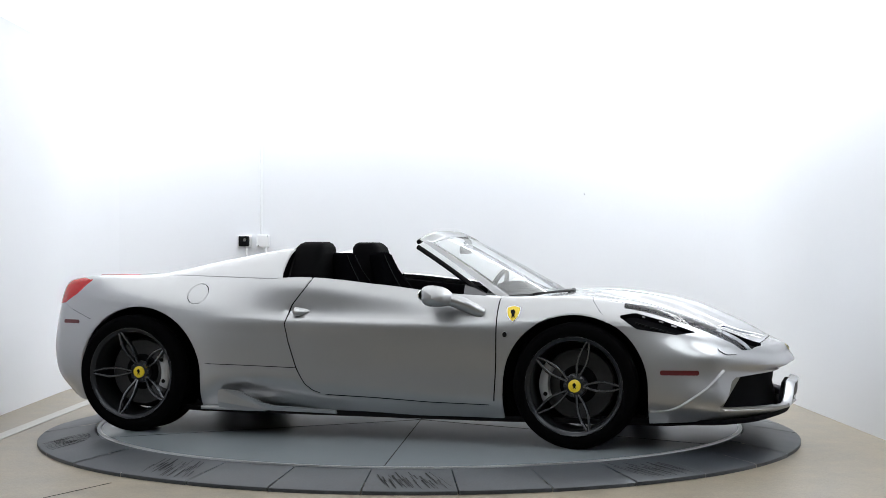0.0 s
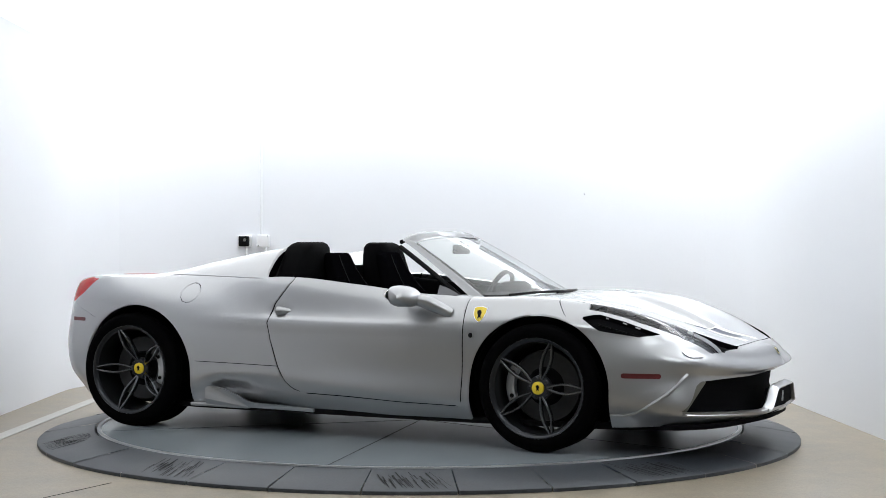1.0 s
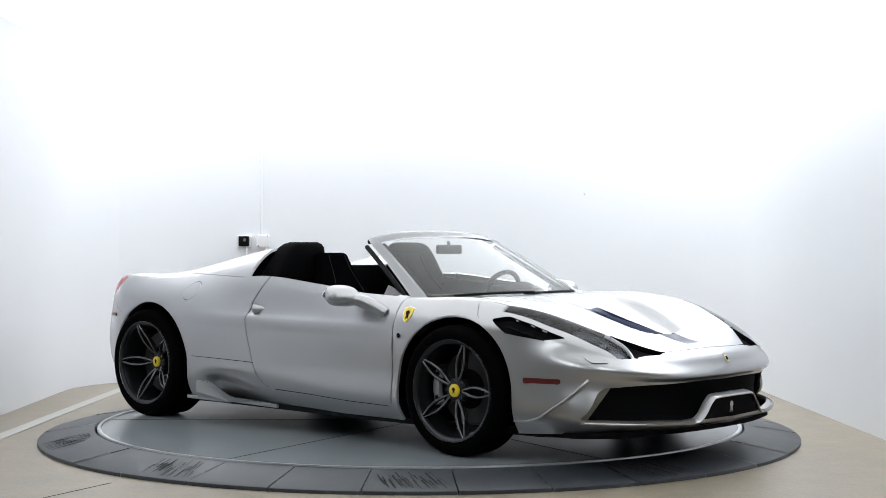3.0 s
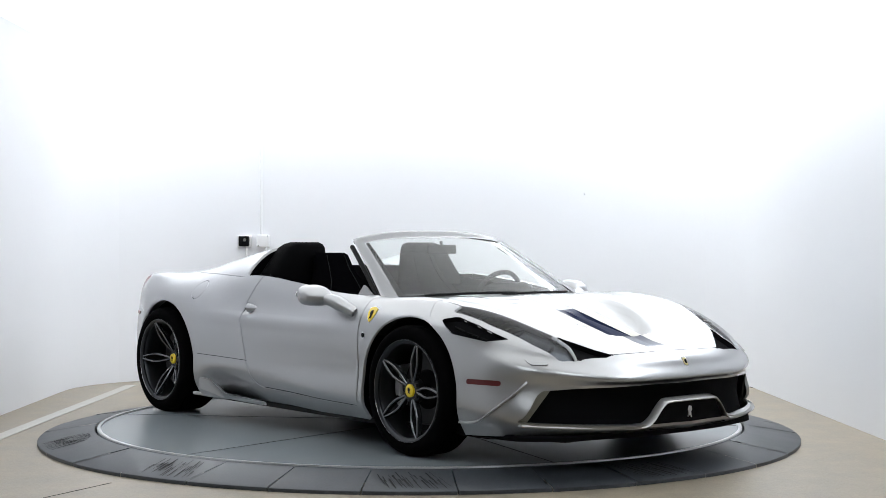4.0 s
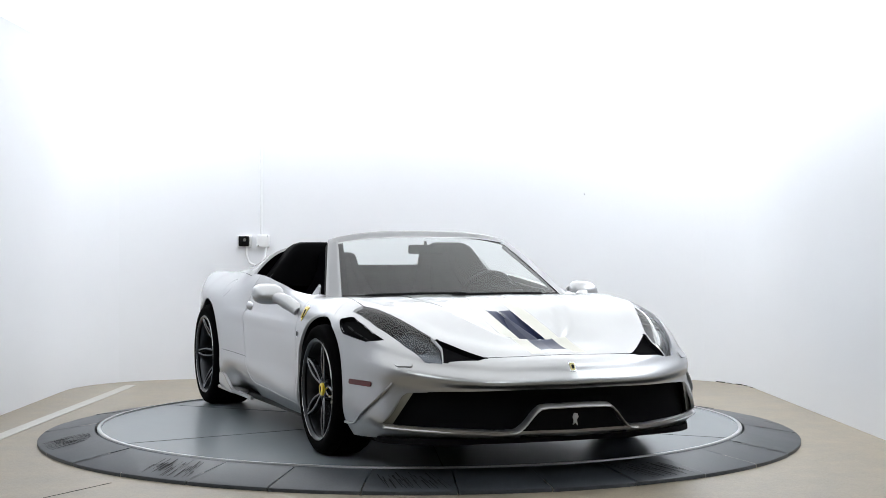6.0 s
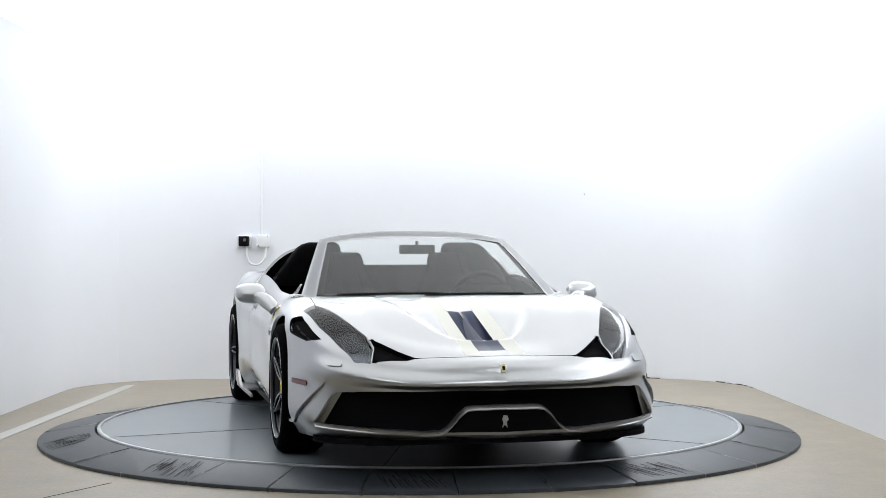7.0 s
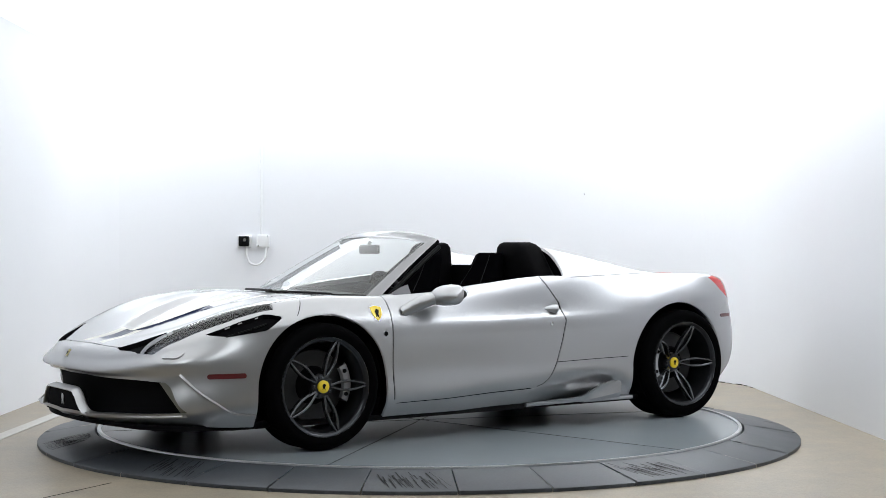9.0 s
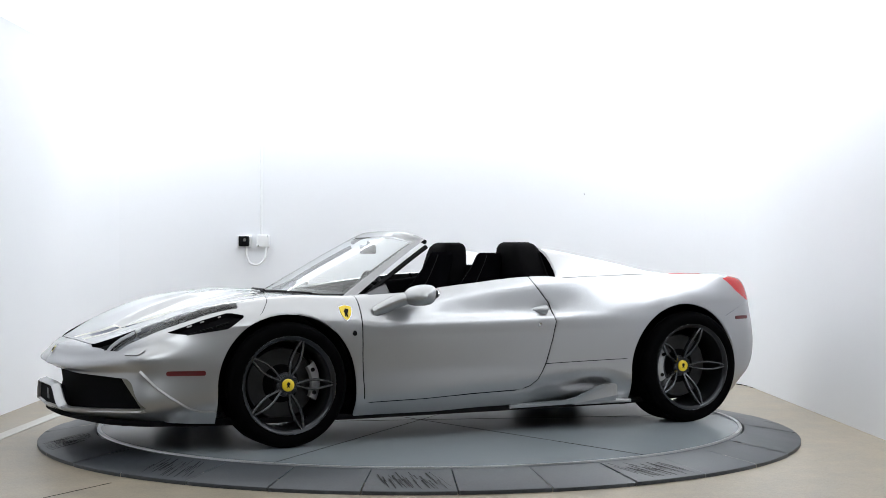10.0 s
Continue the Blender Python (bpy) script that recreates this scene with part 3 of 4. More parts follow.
def shade_like_shell(ob, left):
    """Gives a cut panel the smooth normals of the uncut shell."""
    out = []
    for v in ob.data.vertices:
        p = Vector((abs(v.co.x), v.co.y, v.co.z))
        _, _, i, _ = PLAIN_SKIN.find_nearest(p)
        n = Vector()
        for q in PLAIN.faces[i].verts:
            n += q.normal / max((q.co - p).length_squared, 1e-8)
        if p.x < 1e-3:
            n.x = 0
        n.normalize()
        out.append((-n.x if left else n.x, n.y, n.z))
    ob.data.normals_split_custom_set_from_vertices(out)


RIGHT = build_body(True)
LEFT = build_body(False)


def build_hood_ridge():
    """The dark blue wedge that splits the hood's channel, sharp at the back and wide at the step."""
    bm = bmesh.new()
    rows = []
    for k in range(15):
        y = 1.50 + .522 * k / 14
        z = PLAIN_SKIN.ray_cast(Vector((.03, y, 2)), Vector((0, 0, -1)))[0].z
        w = .003 + .046 * (y - 1.5) / .522
        deep = .004 + .048 * smooth01(1.50, 1.85, y)
        top = z - .003
        rows.append([Vector((x, y, h)) for x, h in ((-w, z - deep), (-w * .55, z - deep * .55), (-.004, top - .002), (0, top), (.004, top - .002), (w * .55, z - deep * .55), (w, z - deep))])
    grid_faces(bm, rows)
    bmesh.ops.holes_fill(bm, edges=[e for e in bm.edges if len(e.link_faces) == 1])
    bmesh.ops.recalc_face_normals(bm, faces=bm.faces[:])
    part("hood_ridge", bm, BLUE, CAR, "tapered dark blue ridge in the stripe")


build_hood_ridge()


def on_side(y, z, lift=0.002):
    """The place on the right flank at y, z."""
    hit = SKIN.ray_cast(Vector((2, y, z)), Vector((-1, 0, 0)))
    return hit[0] + hit[1] * lift if hit[0] is not None else Vector((0.93, y, z))


def on_front(x, z, lift=0.002):
    hit = SKIN.ray_cast(Vector((abs(x) + 1e-4, 4, z)), Vector((0, -1, 0)))
    p = hit[0] + hit[1] * lift if hit[0] is not None else Vector((abs(x), 2.4, z))
    return Vector((math.copysign(p.x, x), p.y, p.z))


def badge(name, outline, place, mat, owner, label="", thick=0.003, both=True, lift=0.0015):
    """A small flat thing laid on the skin: outline of (a, b) in the plane that place() takes."""
    for sx in (1, -1) if both else (1,):
        bm = bmesh.new()
        pts = [place(a, b, lift) for a, b in outline]
        mid = sum(pts, Vector()) / len(pts)
        nrm = (place(outline[0][0], outline[0][1], 0.02) - place(outline[0][0], outline[0][1], 0.0)).normalized()
        low = [bm.verts.new(p - nrm * 0.004) for p in pts]
        top = [bm.verts.new(p + nrm * thick) for p in pts]
        c = bm.verts.new(mid + nrm * thick * 1.4)
        for k in range(len(pts)):
            j = (k + 1) % len(pts)
            bm.faces.new([low[k], low[j], top[j], top[k]])
            bm.faces.new([top[k], top[j], c])
        bmesh.ops.recalc_face_normals(bm, faces=bm.faces[:])
        part(name, bm if sx > 0 else mirror(bm), mat, owner(sx) if callable(owner) else owner, label)


def rounded(cx, cy, w, h, r, n=5):
    out = []
    for qx, qy, a in ((1, 1, 0), (-1, 1, 90), (-1, -1, 180), (1, -1, 270)):
        for k in range(n + 1):
            t = radians(a + 90 * k / n)
            out.append((cx + qx * (w / 2 - r) + r * cos(t), cy + qy * (h / 2 - r) + r * sin(t)))
    return out


def ellipse(cx, cy, w, h, n=20):
    return [(cx + w / 2 * cos(2 * pi * k / n), cy + h / 2 * sin(2 * pi * k / n)) for k in range(n)]


def build_skin_details():
    # side markers, repeaters
    badge("front_marker", rounded(1.884, .424, .2, .026, .011), on_side, DARK_RED, CAR, "dark red side marker lamp")
    badge("rear_marker", rounded(-1.765, .641, .13, .022, .008), on_side, DARK_RED, CAR, "dark red side marker lamp")
    badge("side_repeater", ellipse(.944, .613, .03, .034), on_side, CHROME, CAR, "small round repeater lamp")
    badge("side_repeater", ellipse(.944, .613, .025, .028), on_side, BLACK, CAR, "small round repeater lamp", thick=0.005)
    # shield: yellow ground, dark figure as a plain shape
    w, h, cy, cz = .072, .080, .985, .724
    shield = [(-.5, .40), (-.36, .43), (-.2, .47), (0, .5), (.2, .47), (.36, .43), (.5, .40), (.47, .1), (.38, -.15), (.2, -.36), (0, -.5), (-.2, -.36), (-.38, -.15), (-.47, .1)]
    badge("shield", [(cy + a * w * 1.12, cz + b * h * 1.08) for a, b in shield], on_side, CHROME, CAR, "chrome shield rim", thick=0.001)
    badge("shield", [(cy + a * w, cz + b * h) for a, b in shield], on_side, YELLOW, CAR, "yellow enamel shield", thick=0.0028)
    figure = [(-.20, .22), (.02, .28), (.16, .12), (.10, -.08), (.16, -.28), (.02, -.16), (-.10, -.30), (-.07, -.05), (-.16, .05)]
    badge("shield_mark", [(cy + a * w * 1.1, cz + b * h) for a, b in figure], on_side, BLACK, CAR, "plain dark mark", thick=0.0042)
    # nose badge
    for sc, mat, th in ((1.0, CHROME, .002), (.82, material("pale_yellow_enamel", (0.62, 0.55, 0.26), 0.3), .0035), (.42, BLACK, .005)):
        badge("nose_badge", rounded(0, .512, 0.030 * sc, .042 * sc, .004), on_front, mat, CAR, "small upright nose badge", thick=th, both=False)
    # washer covers
    badge("washer_cover", rounded(.771, .533, .07, .034, .014), on_front, PAINT, CAR, thick=0.004, lift=0.003)
    # door handles in their hollows
    for sx in (1, -1):
        bm = bmesh.new()
        rows = []
        for k in range(11):
            t = k / 10
            y = -.318 + .108 * t
            r = (.026 * (1 - t) ** 0.6 + .004) * min(1, (k + 0.6) / 1.2)
            c = on_side(y, .719, 0.0)
            c.x = on_side(y, .762, 0.0).x + .006 - .003 * t
            rows.append([c + Vector((r * .8 * cos(a), 0, r * sin(a))) for a in np.linspace(0, 2 * pi, 15)])
        grid_faces(bm, rows)
        bmesh.ops.recalc_face_normals(bm, faces=bm.faces[:])
        part("door_handle", bm if sx > 0 else mirror(bm), PAINT, (RIGHT if sx > 0 else LEFT)["door"], "tapered silver pull handle")
    bm = bmesh.new()
    c = on_side(-.248, .632, 0.0)
    revolve(bm, [(0.001, 0.0001), (0.003, .008), (0.0035, .011), (-.004, .012)], 20, "X", m=Matrix.Translation(c))
    part("key_lock", mirror(bm), CHROME, LEFT["door"], "small round key lock")


build_skin_details()


def build_brake_light():
    bm = bmesh.new()
    box(bm, -.13, -2.0, .880, .13, -1.84, .908, .006)
    part("high_brake_light", bm, RED, CAR, "slim red centre brake light")


build_brake_light()


def sweep(path, section):
    """A bar whose section (list of Vectors about the path) follows the path."""
    bm = bmesh.new()
    rows = [[Vector(p) + Vector(s) for s in section(i, len(path))] for i, p in enumerate(path)]
    vs = grid_faces(bm, [r + [r[0]] for r in rows])
    bmesh.ops.remove_doubles(bm, verts=bm.verts[:], dist=1e-5)
    bmesh.ops.holes_fill(bm, edges=[e for e in bm.edges if len(e.link_faces) == 1])
    bmesh.ops.recalc_face_normals(bm, faces=bm.faces[:])
    return bm


def build_aero():
    # grille cavity, mesh and side plates
    bm = bmesh.new()
    plan = [Vector((.90 * sin(a), 1.55 + .80 * cos(a) ** 0.45 if cos(a) > 0 else 1.55, 0)) for a in np.linspace(-1.35, 1.35, 41)]
    grid_faces(bm, [[p + Vector((0, -.02, .19)) for p in plan], [p + Vector((0, -.05, .30)) for p in plan], [p + Vector((0, -.03, .43)) for p in plan]])
    part("grille", bm, GAP, CAR, "black open front grille")
    for sx in (1, -1):
        bm = bmesh.new()
        plate(bm, [(.868, 2.055, .238), (.782, 2.15, .392), (.742, 2.185, .395), (.818, 2.10, .238)], (0, 0, 0), (0, -.012, 0))
        part("grille_side_plate", bm if sx > 0 else mirror(bm), material("satin_plate", (0.20, 0.20, 0.18), 0.4, 0.5), CAR, "satin grille side plate", smooth=False)
    # winglet that dips and climbs over the centre
    ctrl = [(.862, 2.105, .230), (.72, 2.25, .224), (.50, 2.365, .216), (.345, 2.41, .212), (.305, 2.415, .216), (.285, 2.42, .229), (.205, 2.43, .312), (.188, 2.432, .324), (.165, 2.435, .328), (.09, 2.44, .33), (0, 2.44, .331)]
    half = [Vector(p) for p in catmull(ctrl, 6)]
    path = [Vector((-p.x, p.y, p.z)) for p in half] + half[::-1][1:]
    sec = [(0, .004, .004), (0, .013, -.003), (0, .010, -.008), (0, -.035, -.008), (0, -.042, .004), (0, -.034, .014)]
    part("front_winglet", sweep(path, lambda i, n: [Vector(s) for s in sec]), PAINT, CAR, "silver front winglet")
    bm = bmesh.new()
    plate(bm, [(-.185, 2.428, .322), (.185, 2.428, .322), (.285, 2.412, .192), (-.285, 2.412, .192)], (0, 0, 0), (0, -.06, 0))
    part("lower_intake", bm, GAP, CAR, "black lower intake panel", smooth=False)
    bm = bmesh.new()
    mark = [(-.012, .03), (.012, .034), (.02, .01), (.012, -.012), (.018, -.04), (.002, -.022), (-.014, -.042), (-.008, -.006), (-.02, .008)]
    plate(bm, [(a * .8, 2.419, .268 + b * .8) for a, b in mark], (0, 0, 0), (0, .006, 0))
    part("intake_mark", bm, CALIPER, CAR, "plain chrome mark", smooth=False)
    for sx in (1, -1):
        # flick blade ahead of the front wheel
        ctrl = [on_side(y, z, 0.004) for y, z in ((1.725, .218), (1.78, .218), (1.84, .228), (1.948, .285), (2.05, .365), (2.105, .43))]
        path = [Vector(p) for p in catmull([tuple(c) for c in ctrl], 6)]
        bm = sweep(path, lambda i, n: [Vector((.011 * k * min(1, (n - 1 - i) / 6 + .1), .006 * k, dz)) for k, dz in ((-.8, .012), (1, .004), (1.1, -.001), (1, -.004), (-.8, -.006))])
        part("flick_blade", bm if sx > 0 else mirror(bm), PAINT, CAR, "thin silver aero blade")
        # sill fin ahead of the rear wheel
        top = catmull([(-.748, .20), (-.742, .266), (-.69, .270), (-.62, .262), (-.54, .232), (-.45, .197), (-.25, .182), (-.03, .170)], 5)
        outline = [(.945 + .025 * smooth01(-.03, -.45, y), y, z) for y, z in top] + [(.94, -.03, .150), (.955, -.45, .158), (.955, -.748, .165)]
        bm = bmesh.new()
        plate(bm, outline, (0, 0, 0), (.016, 0, 0))
        part("sill_fin", bm if sx > 0 else mirror(bm), PAINT, CAR, "upright silver sill fin", smooth=False)
        bm = bmesh.new()
        box(bm, .86, -.865, .150, .968, -.46, .172, .006)
        part("sill_ledge", bm if sx > 0 else mirror(bm), PAINT, CAR)
        # louvres of the fender vent
        for k in range(3):
            bm = bmesh.new()
            y = 1.66 + .085 * k
            a, b = on_side(y - .01, .700 - .027 * k, -.023), on_side(y + .06, .678 - .027 * k, -.023)
            tube(bm, [a, a.lerp(b, .5), b], .004, 8)
            part("vent_louvre", bm if sx > 0 else mirror(bm), BLACK, (RIGHT if sx > 0 else LEFT)["vent"])
        # projector and light strip behind the lens
        hl = (RIGHT if sx > 0 else LEFT)["headlight"]
        bm = bmesh.new()
        bmesh.ops.create_uvsphere(bm, u_segments=20, v_segments=12, radius=.036)
        bmesh.ops.translate(bm, vec=(.66, 2.075, .574), verts=bm.verts[:])
        part("projector", bm if sx > 0 else mirror(bm), DARKCHROME, hl, "round projector lens")
        for k in range(7):
            bm = bmesh.new()
            y = 1.66 + .045 * k
            xo = float(np.interp(y, (1.61, 1.85, 2.06), (.826, .79, .72)))
            xi = float(np.interp(y, (1.60, 1.78, 2.05), (.785, .708, .605)))
            ends = []
            for x in (xo - .012, (xo + xi) / 2, xi + .006):
                h = SKIN.ray_cast(Vector((x, y, 2)), Vector((0, 0, -1)))
                ends.append(h[0] - Vector((0, 0, .016)))
            tube(bm, ends, .006, 6)
            part("lamp_rib", bm if sx > 0 else mirror(bm), BLACK, hl, "dark inner rib")
    # black splitter under the nose
    ctrl = [(.80, 1.75, .148), (.845, 2.05, .152), (.70, 2.235, .158), (.48, 2.325, .162), (.22, 2.39, .166), (0, 2.40, .166)]
    half = [Vector(p) for p in catmull(ctrl, 6)]
    path = [Vector((-p.x, p.y, p.z)) for p in half] + half[::-1][1:]
    bm = sweep(path, lambda i, n: [Vector(s) for s in ((0, .0, .022), (0, .004, -.006), (0, -.30, -.012), (0, -.30, .022))])
    part("splitter", bm, GAP, CAR, "black front splitter", smooth=False)
    bm = bmesh.new()
    plate(bm, [(-.60, -1.80, 0), (.60, -1.80, 0), (.86, -.9, 0), (.86, .92, 0), (.80, 1.8, 0), (.6, 2.15, 0), (-.6, 2.15, 0), (-.80, 1.8, 0), (-.86, .92, 0), (-.86, -.9, 0)], (0, 0, .128), (0, 0, .03))
    part("underfloor", bm, BLACK, CAR, "flat black underfloor", smooth=False)
    # wheel housings
    for sx in (1, -1):
        for y, z, r in ARCH:
            bm = bmesh.new()
            revolve(bm, [(.60, .0001), (.60, .1), (.60, .2), (.60, .3), (.60, r + .012), (.845, r + .012), (.868, r + .002)], 48, "X", m=Matrix.Translation((0, y, z)))
            kill = [f for f in bm.faces if f.calc_center_median().z < .175]
            bmesh.ops.delete(bm, geom=kill, context="FACES")
            part("wheel_housing", bm if sx > 0 else mirror(bm), BLACK, CAR, "black wheel housing")


build_aero()


# ---- wheels ----


def build_wheel(sx, y, r, w, dish, caliper_at):
    """Twin-blade five-spoke wheel; its outer face lies at local x = 0."""
    face = .957
    at = Matrix.Translation((face, y, r))
    place = lambda bm: (bmesh.ops.transform(bm, matrix=at, verts=bm.verts[:]), bm if sx > 0 else mirror(bm))[1]
    bm = bmesh.new()
    revolve(bm, [(-.012, .250), (-.002, .258), (.0, .266), (-.006, .268), (-.016, .262), (-.022, .246), (-.05, .236), (-w + .03, .236), (-w + .02, .262)], 72)
    wheel = part("wheel", place(bm), RIM, CAR, "dark graphite five-spoke alloy wheel")
    bm = bmesh.new()
    revolve(bm, [(-.004, .2655), (.0015, .2675), (-.004, .2695)], 72)
    part("rim_lip", place(bm), RIM_EDGE, wheel, "brighter machined rim lip")
    bm = bmesh.new()
    h = r - .264
    prof = [(-.010, .264), (-.004, .270), (.004, .264 + .35 * h), (.002, .264 + .62 * h), (-.010, .264 + .86 * h), (-.028, r - .003), (-.045, r), (-.06, r), (-.062, r - .006), (-.070, r - .006), (-.072, r), (-w + .045, r), (-w + .012, r - .02), (-w + .004, .264 + .4 * h), (-w + .02, .262)]
    revolve(bm, prof, 96)
    part("tyre", place(bm), RUBBER, wheel, "black low-profile tyre")
    for k in range(5):
        bm = bmesh.new()
        for s in (1, -1):
            rows = []
            for j in range(15):
                t = j / 14
                rad = .048 + (.262 - .048) * t
                off = s * (.0045 + .020 * sin(pi * t ** 0.95) ** 1.2)
                x = -dish * (1 - t) ** 1.5 - .006 - .006 * t
                hw = .0075 - .001 * t
                rows.append([Vector((x - .002, rad, off - hw)), Vector((x + .002, rad, off - hw * .5)), Vector((x + .002, rad, off + hw * .5)), Vector((x - .002, rad, off + hw)), Vector((x - .032, rad, off + hw * .8)), Vector((x - .032, rad, off - hw * .8)), Vector((x - .002, rad, off - hw))])
            grid_faces(bm, rows)
        bmesh.ops.remove_doubles(bm, verts=bm.verts[:], dist=1e-5)
        bmesh.ops.recalc_face_normals(bm, faces=bm.faces[:])
        a = radians(72 * k) if y > 0 and sx > 0 else radians(180 + 72 * k)
        bmesh.ops.rotate(bm, cent=(0, 0, 0), matrix=Matrix.Rotation(a, 3, "X"), verts=bm.verts[:])
        part("spoke", place(bm), SPOKE, wheel, "graphite twin-blade spoke")
        bm = bmesh.new()
        b = a + radians(36)
        revolve(bm, [(-dish - .03, .011), (-dish - .004, .011), (-dish - .002, .007), (-dish - .004, .0001)], 12, m=Matrix.Translation((0, .052 * cos(b), .052 * sin(b))))
        part("wheel_bolt", place(bm), RIM, wheel)
    bm = bmesh.new()
    revolve(bm, [(-dish - .05, .066), (-dish - .018, .064), (-dish - .008, .052), (-dish - .006, .034), (-dish - .006, .0001)], 40)
    part("hub", place(bm), RIM, wheel)
    bm = bmesh.new()
    revolve(bm, [(-dish - .012, .035), (-dish + .003, .034), (-dish + .006, .030), (-dish + .0065, .0001)], 36)
    cap = part("centre_cap", place(bm), YELLOW, wheel, "yellow round centre cap")
    bm = bmesh.new()
    fig = [(-.008, .014), (.004, .017), (.011, .006), (.006, -.004), (.010, -.016), (.0, -.009), (-.008, -.017), (-.004, -.002), (-.010, .004)]
    plate(bm, [(-dish + .0062, a, b) for a, b in fig], (0, 0, 0), (.0015, 0, 0))
    part("cap_mark", place(bm), BLACK, cap, "plain dark mark", smooth=False)
    bm = bmesh.new()
    revolve(bm, [(-.150, .10), (-.150, .19), (-.158, .196), (-.182, .196), (-.185, .10)], 56)
    part("brake_disc", place(bm), DISC, wheel, "dark carbon brake disc")
    bm = bmesh.new()
    revolve(bm, [(-.185, .0001), (-.14, .0001), (-.14, .095), (-.148, .105), (-.185, .105)], 32)
    part("disc_bell", place(bm), GAP, wheel)
    bm = bmesh.new()
    c = radians(caliper_at)
    prof = [(-.10, .150), (-.085, .160), (-.083, .188), (-.095, .208), (-.14, .214), (-.19, .214)]
    revolve(bm, prof, 22, a0=c - .55, a1=c + .55)
    bmesh.ops.recalc_face_normals(bm, faces=bm.faces[:])
    cal = part("caliper", place(bm), CALIPER, wheel, "silver grey brake caliper")
    for d in (-.36, .36):
        bm = bmesh.new()
        revolve(bm, [(-.083, .012), (-.078, .011), (-.078, .0001)], 12, m=Matrix.Translation((0, .178 * cos(c + d), .178 * sin(c + d))))
        part("caliper_bolt", place(bm), BLACK, cal)
    return wheel


SPOKE = material("spoke_metal", (0.115, 0.12, 0.132), 0.27, 0.85, 0.3, vary=0.05)
for sx in (1, -1):
    build_wheel(sx, 1.325, .341, .245, .030, 176)
    build_wheel(sx, -1.325, .344, .305, .102, 5)

# ---- windscreen, cabin ----


def screen(s, t):
    """The windscreen: s from -1 to 1 across, t from the cowl to the header."""
    a = Vector((.728 * s, 1.105 - .225 * s * s, .806))
    b = Vector((.566 * s, .393 - .025 * s * s, 1.168 - .046 * abs(s) ** 3))
    p = a.lerp(b, t)
    n = Vector((0, .45, .9))
    return p + n * (.006 * t * (1 - t) * 4)


def strip_solid(s0, s1, t0, t1, ns, nt, thick, lift=0.0):
    bm = bmesh.new()
    rows = [[screen(s0 + (s1 - s0) * i / ns, t0 + (t1 - t0) * j / nt) + Vector((0, .4 * lift, .9 * lift)) for i in range(ns + 1)] for j in range(nt + 1)]
    grid_faces(bm, rows)
    r = bmesh.ops.solidify(bm, geom=bm.faces[:], thickness=thick)
    bmesh.ops.recalc_face_normals(bm, faces=bm.faces[:])
    return bm


def build_windscreen():
    bm = bmesh.new()
    rows = [[screen(-.93 + 1.86 * i / 40, .01 + .93 * j / 20) for i in range(41)] for j in range(21)]
    grid_faces(bm, rows)
    bm.normal_update()
    if bm.faces[:][100].normal.z < 0:
        bmesh.ops.reverse_faces(bm, faces=bm.faces[:])
    ws = part("windscreen", bm, GLASS, CAR, "clear laminated windscreen")
    ws.visible_shadow = False
    for sx in (1, -1):
        bm = strip_solid(.935, 1.045, -.02, 1.0, 4, 20, -.022, .004)
        part("pillar", bm if sx > 0 else mirror(bm), PAINT, CAR, "silver windscreen pillar")
        bm = strip_solid(.885, .936, 0.0, .93, 2, 20, -.004, -.002)
        part("glass_border", bm if sx > 0 else mirror(bm), BLACK, ws, "black glass border")
        bm = bmesh.new()
        tube(bm, [screen(1.03, t) + Vector((-.004, -.034, -.028)) for t in np.linspace(.02, 1.0, 24)], .014, 10)
        part("door_seal", bm if sx > 0 else mirror(bm), BLACK, CAR, "black rubber door seal")
        bm = bmesh.new()
        plate(bm, [(.80, .86, .800), (.80, .665, .792), (.735, .66, .875), (.75, .72, .86)], (0, 0, 0), (-.008, 0, -.002))
        part("quarter_pane", bm if sx > 0 else mirror(bm), material("smoked_trim", (.12, .12, .13), .25, .3), CAR, "smoked triangular quarter trim", smooth=False)
    bm = strip_solid(-1.04, 1.04, .935, 1.05, 40, 4, -.028, .004)
    part("header", bm, PAINT, CAR, "silver windscreen header")
    bm = bmesh.new()
    tube(bm, [screen(s, 1.05) + Vector((0, -.012, -.018)) for s in np.linspace(-1.0, 1.0, 41)], .014, 8)
    part("header_seal", bm, BLACK, CAR, "black rubber header seal")
    bm = strip_solid(-.93, .93, -.035, .03, 40, 2, -.006, .003)
    part("cowl_trim", bm, BLACK, CAR, "black cowl trim")
    for a, b in (((.10, 1.128, .822), (-.50, 1.03, .822)), ((.58, 1.02, .822), (.02, 1.135, .83))):
        bm = bmesh.new()
        A, B = Vector(a), Vector(b)
        tube(bm, [A.lerp(B, k / 8) + Vector((0, .025 * sin(pi * k / 8), .004 * sin(pi * k / 8))) for k in range(9)], .007, 8)
        part("wiper", bm, BLACK, CAR, "black wiper arm")
    bm = bmesh.new()
    box(bm, -.11, -.012, -.028, .11, .012, .028, .010, pose(0, .46, 1.075))
    tube(bm, [(0, .465, 1.095), (0, .452, 1.122)], .010, 8)
    part("rear_view_mirror", bm, BLACK, CAR, "black interior mirror")


build_windscreen()


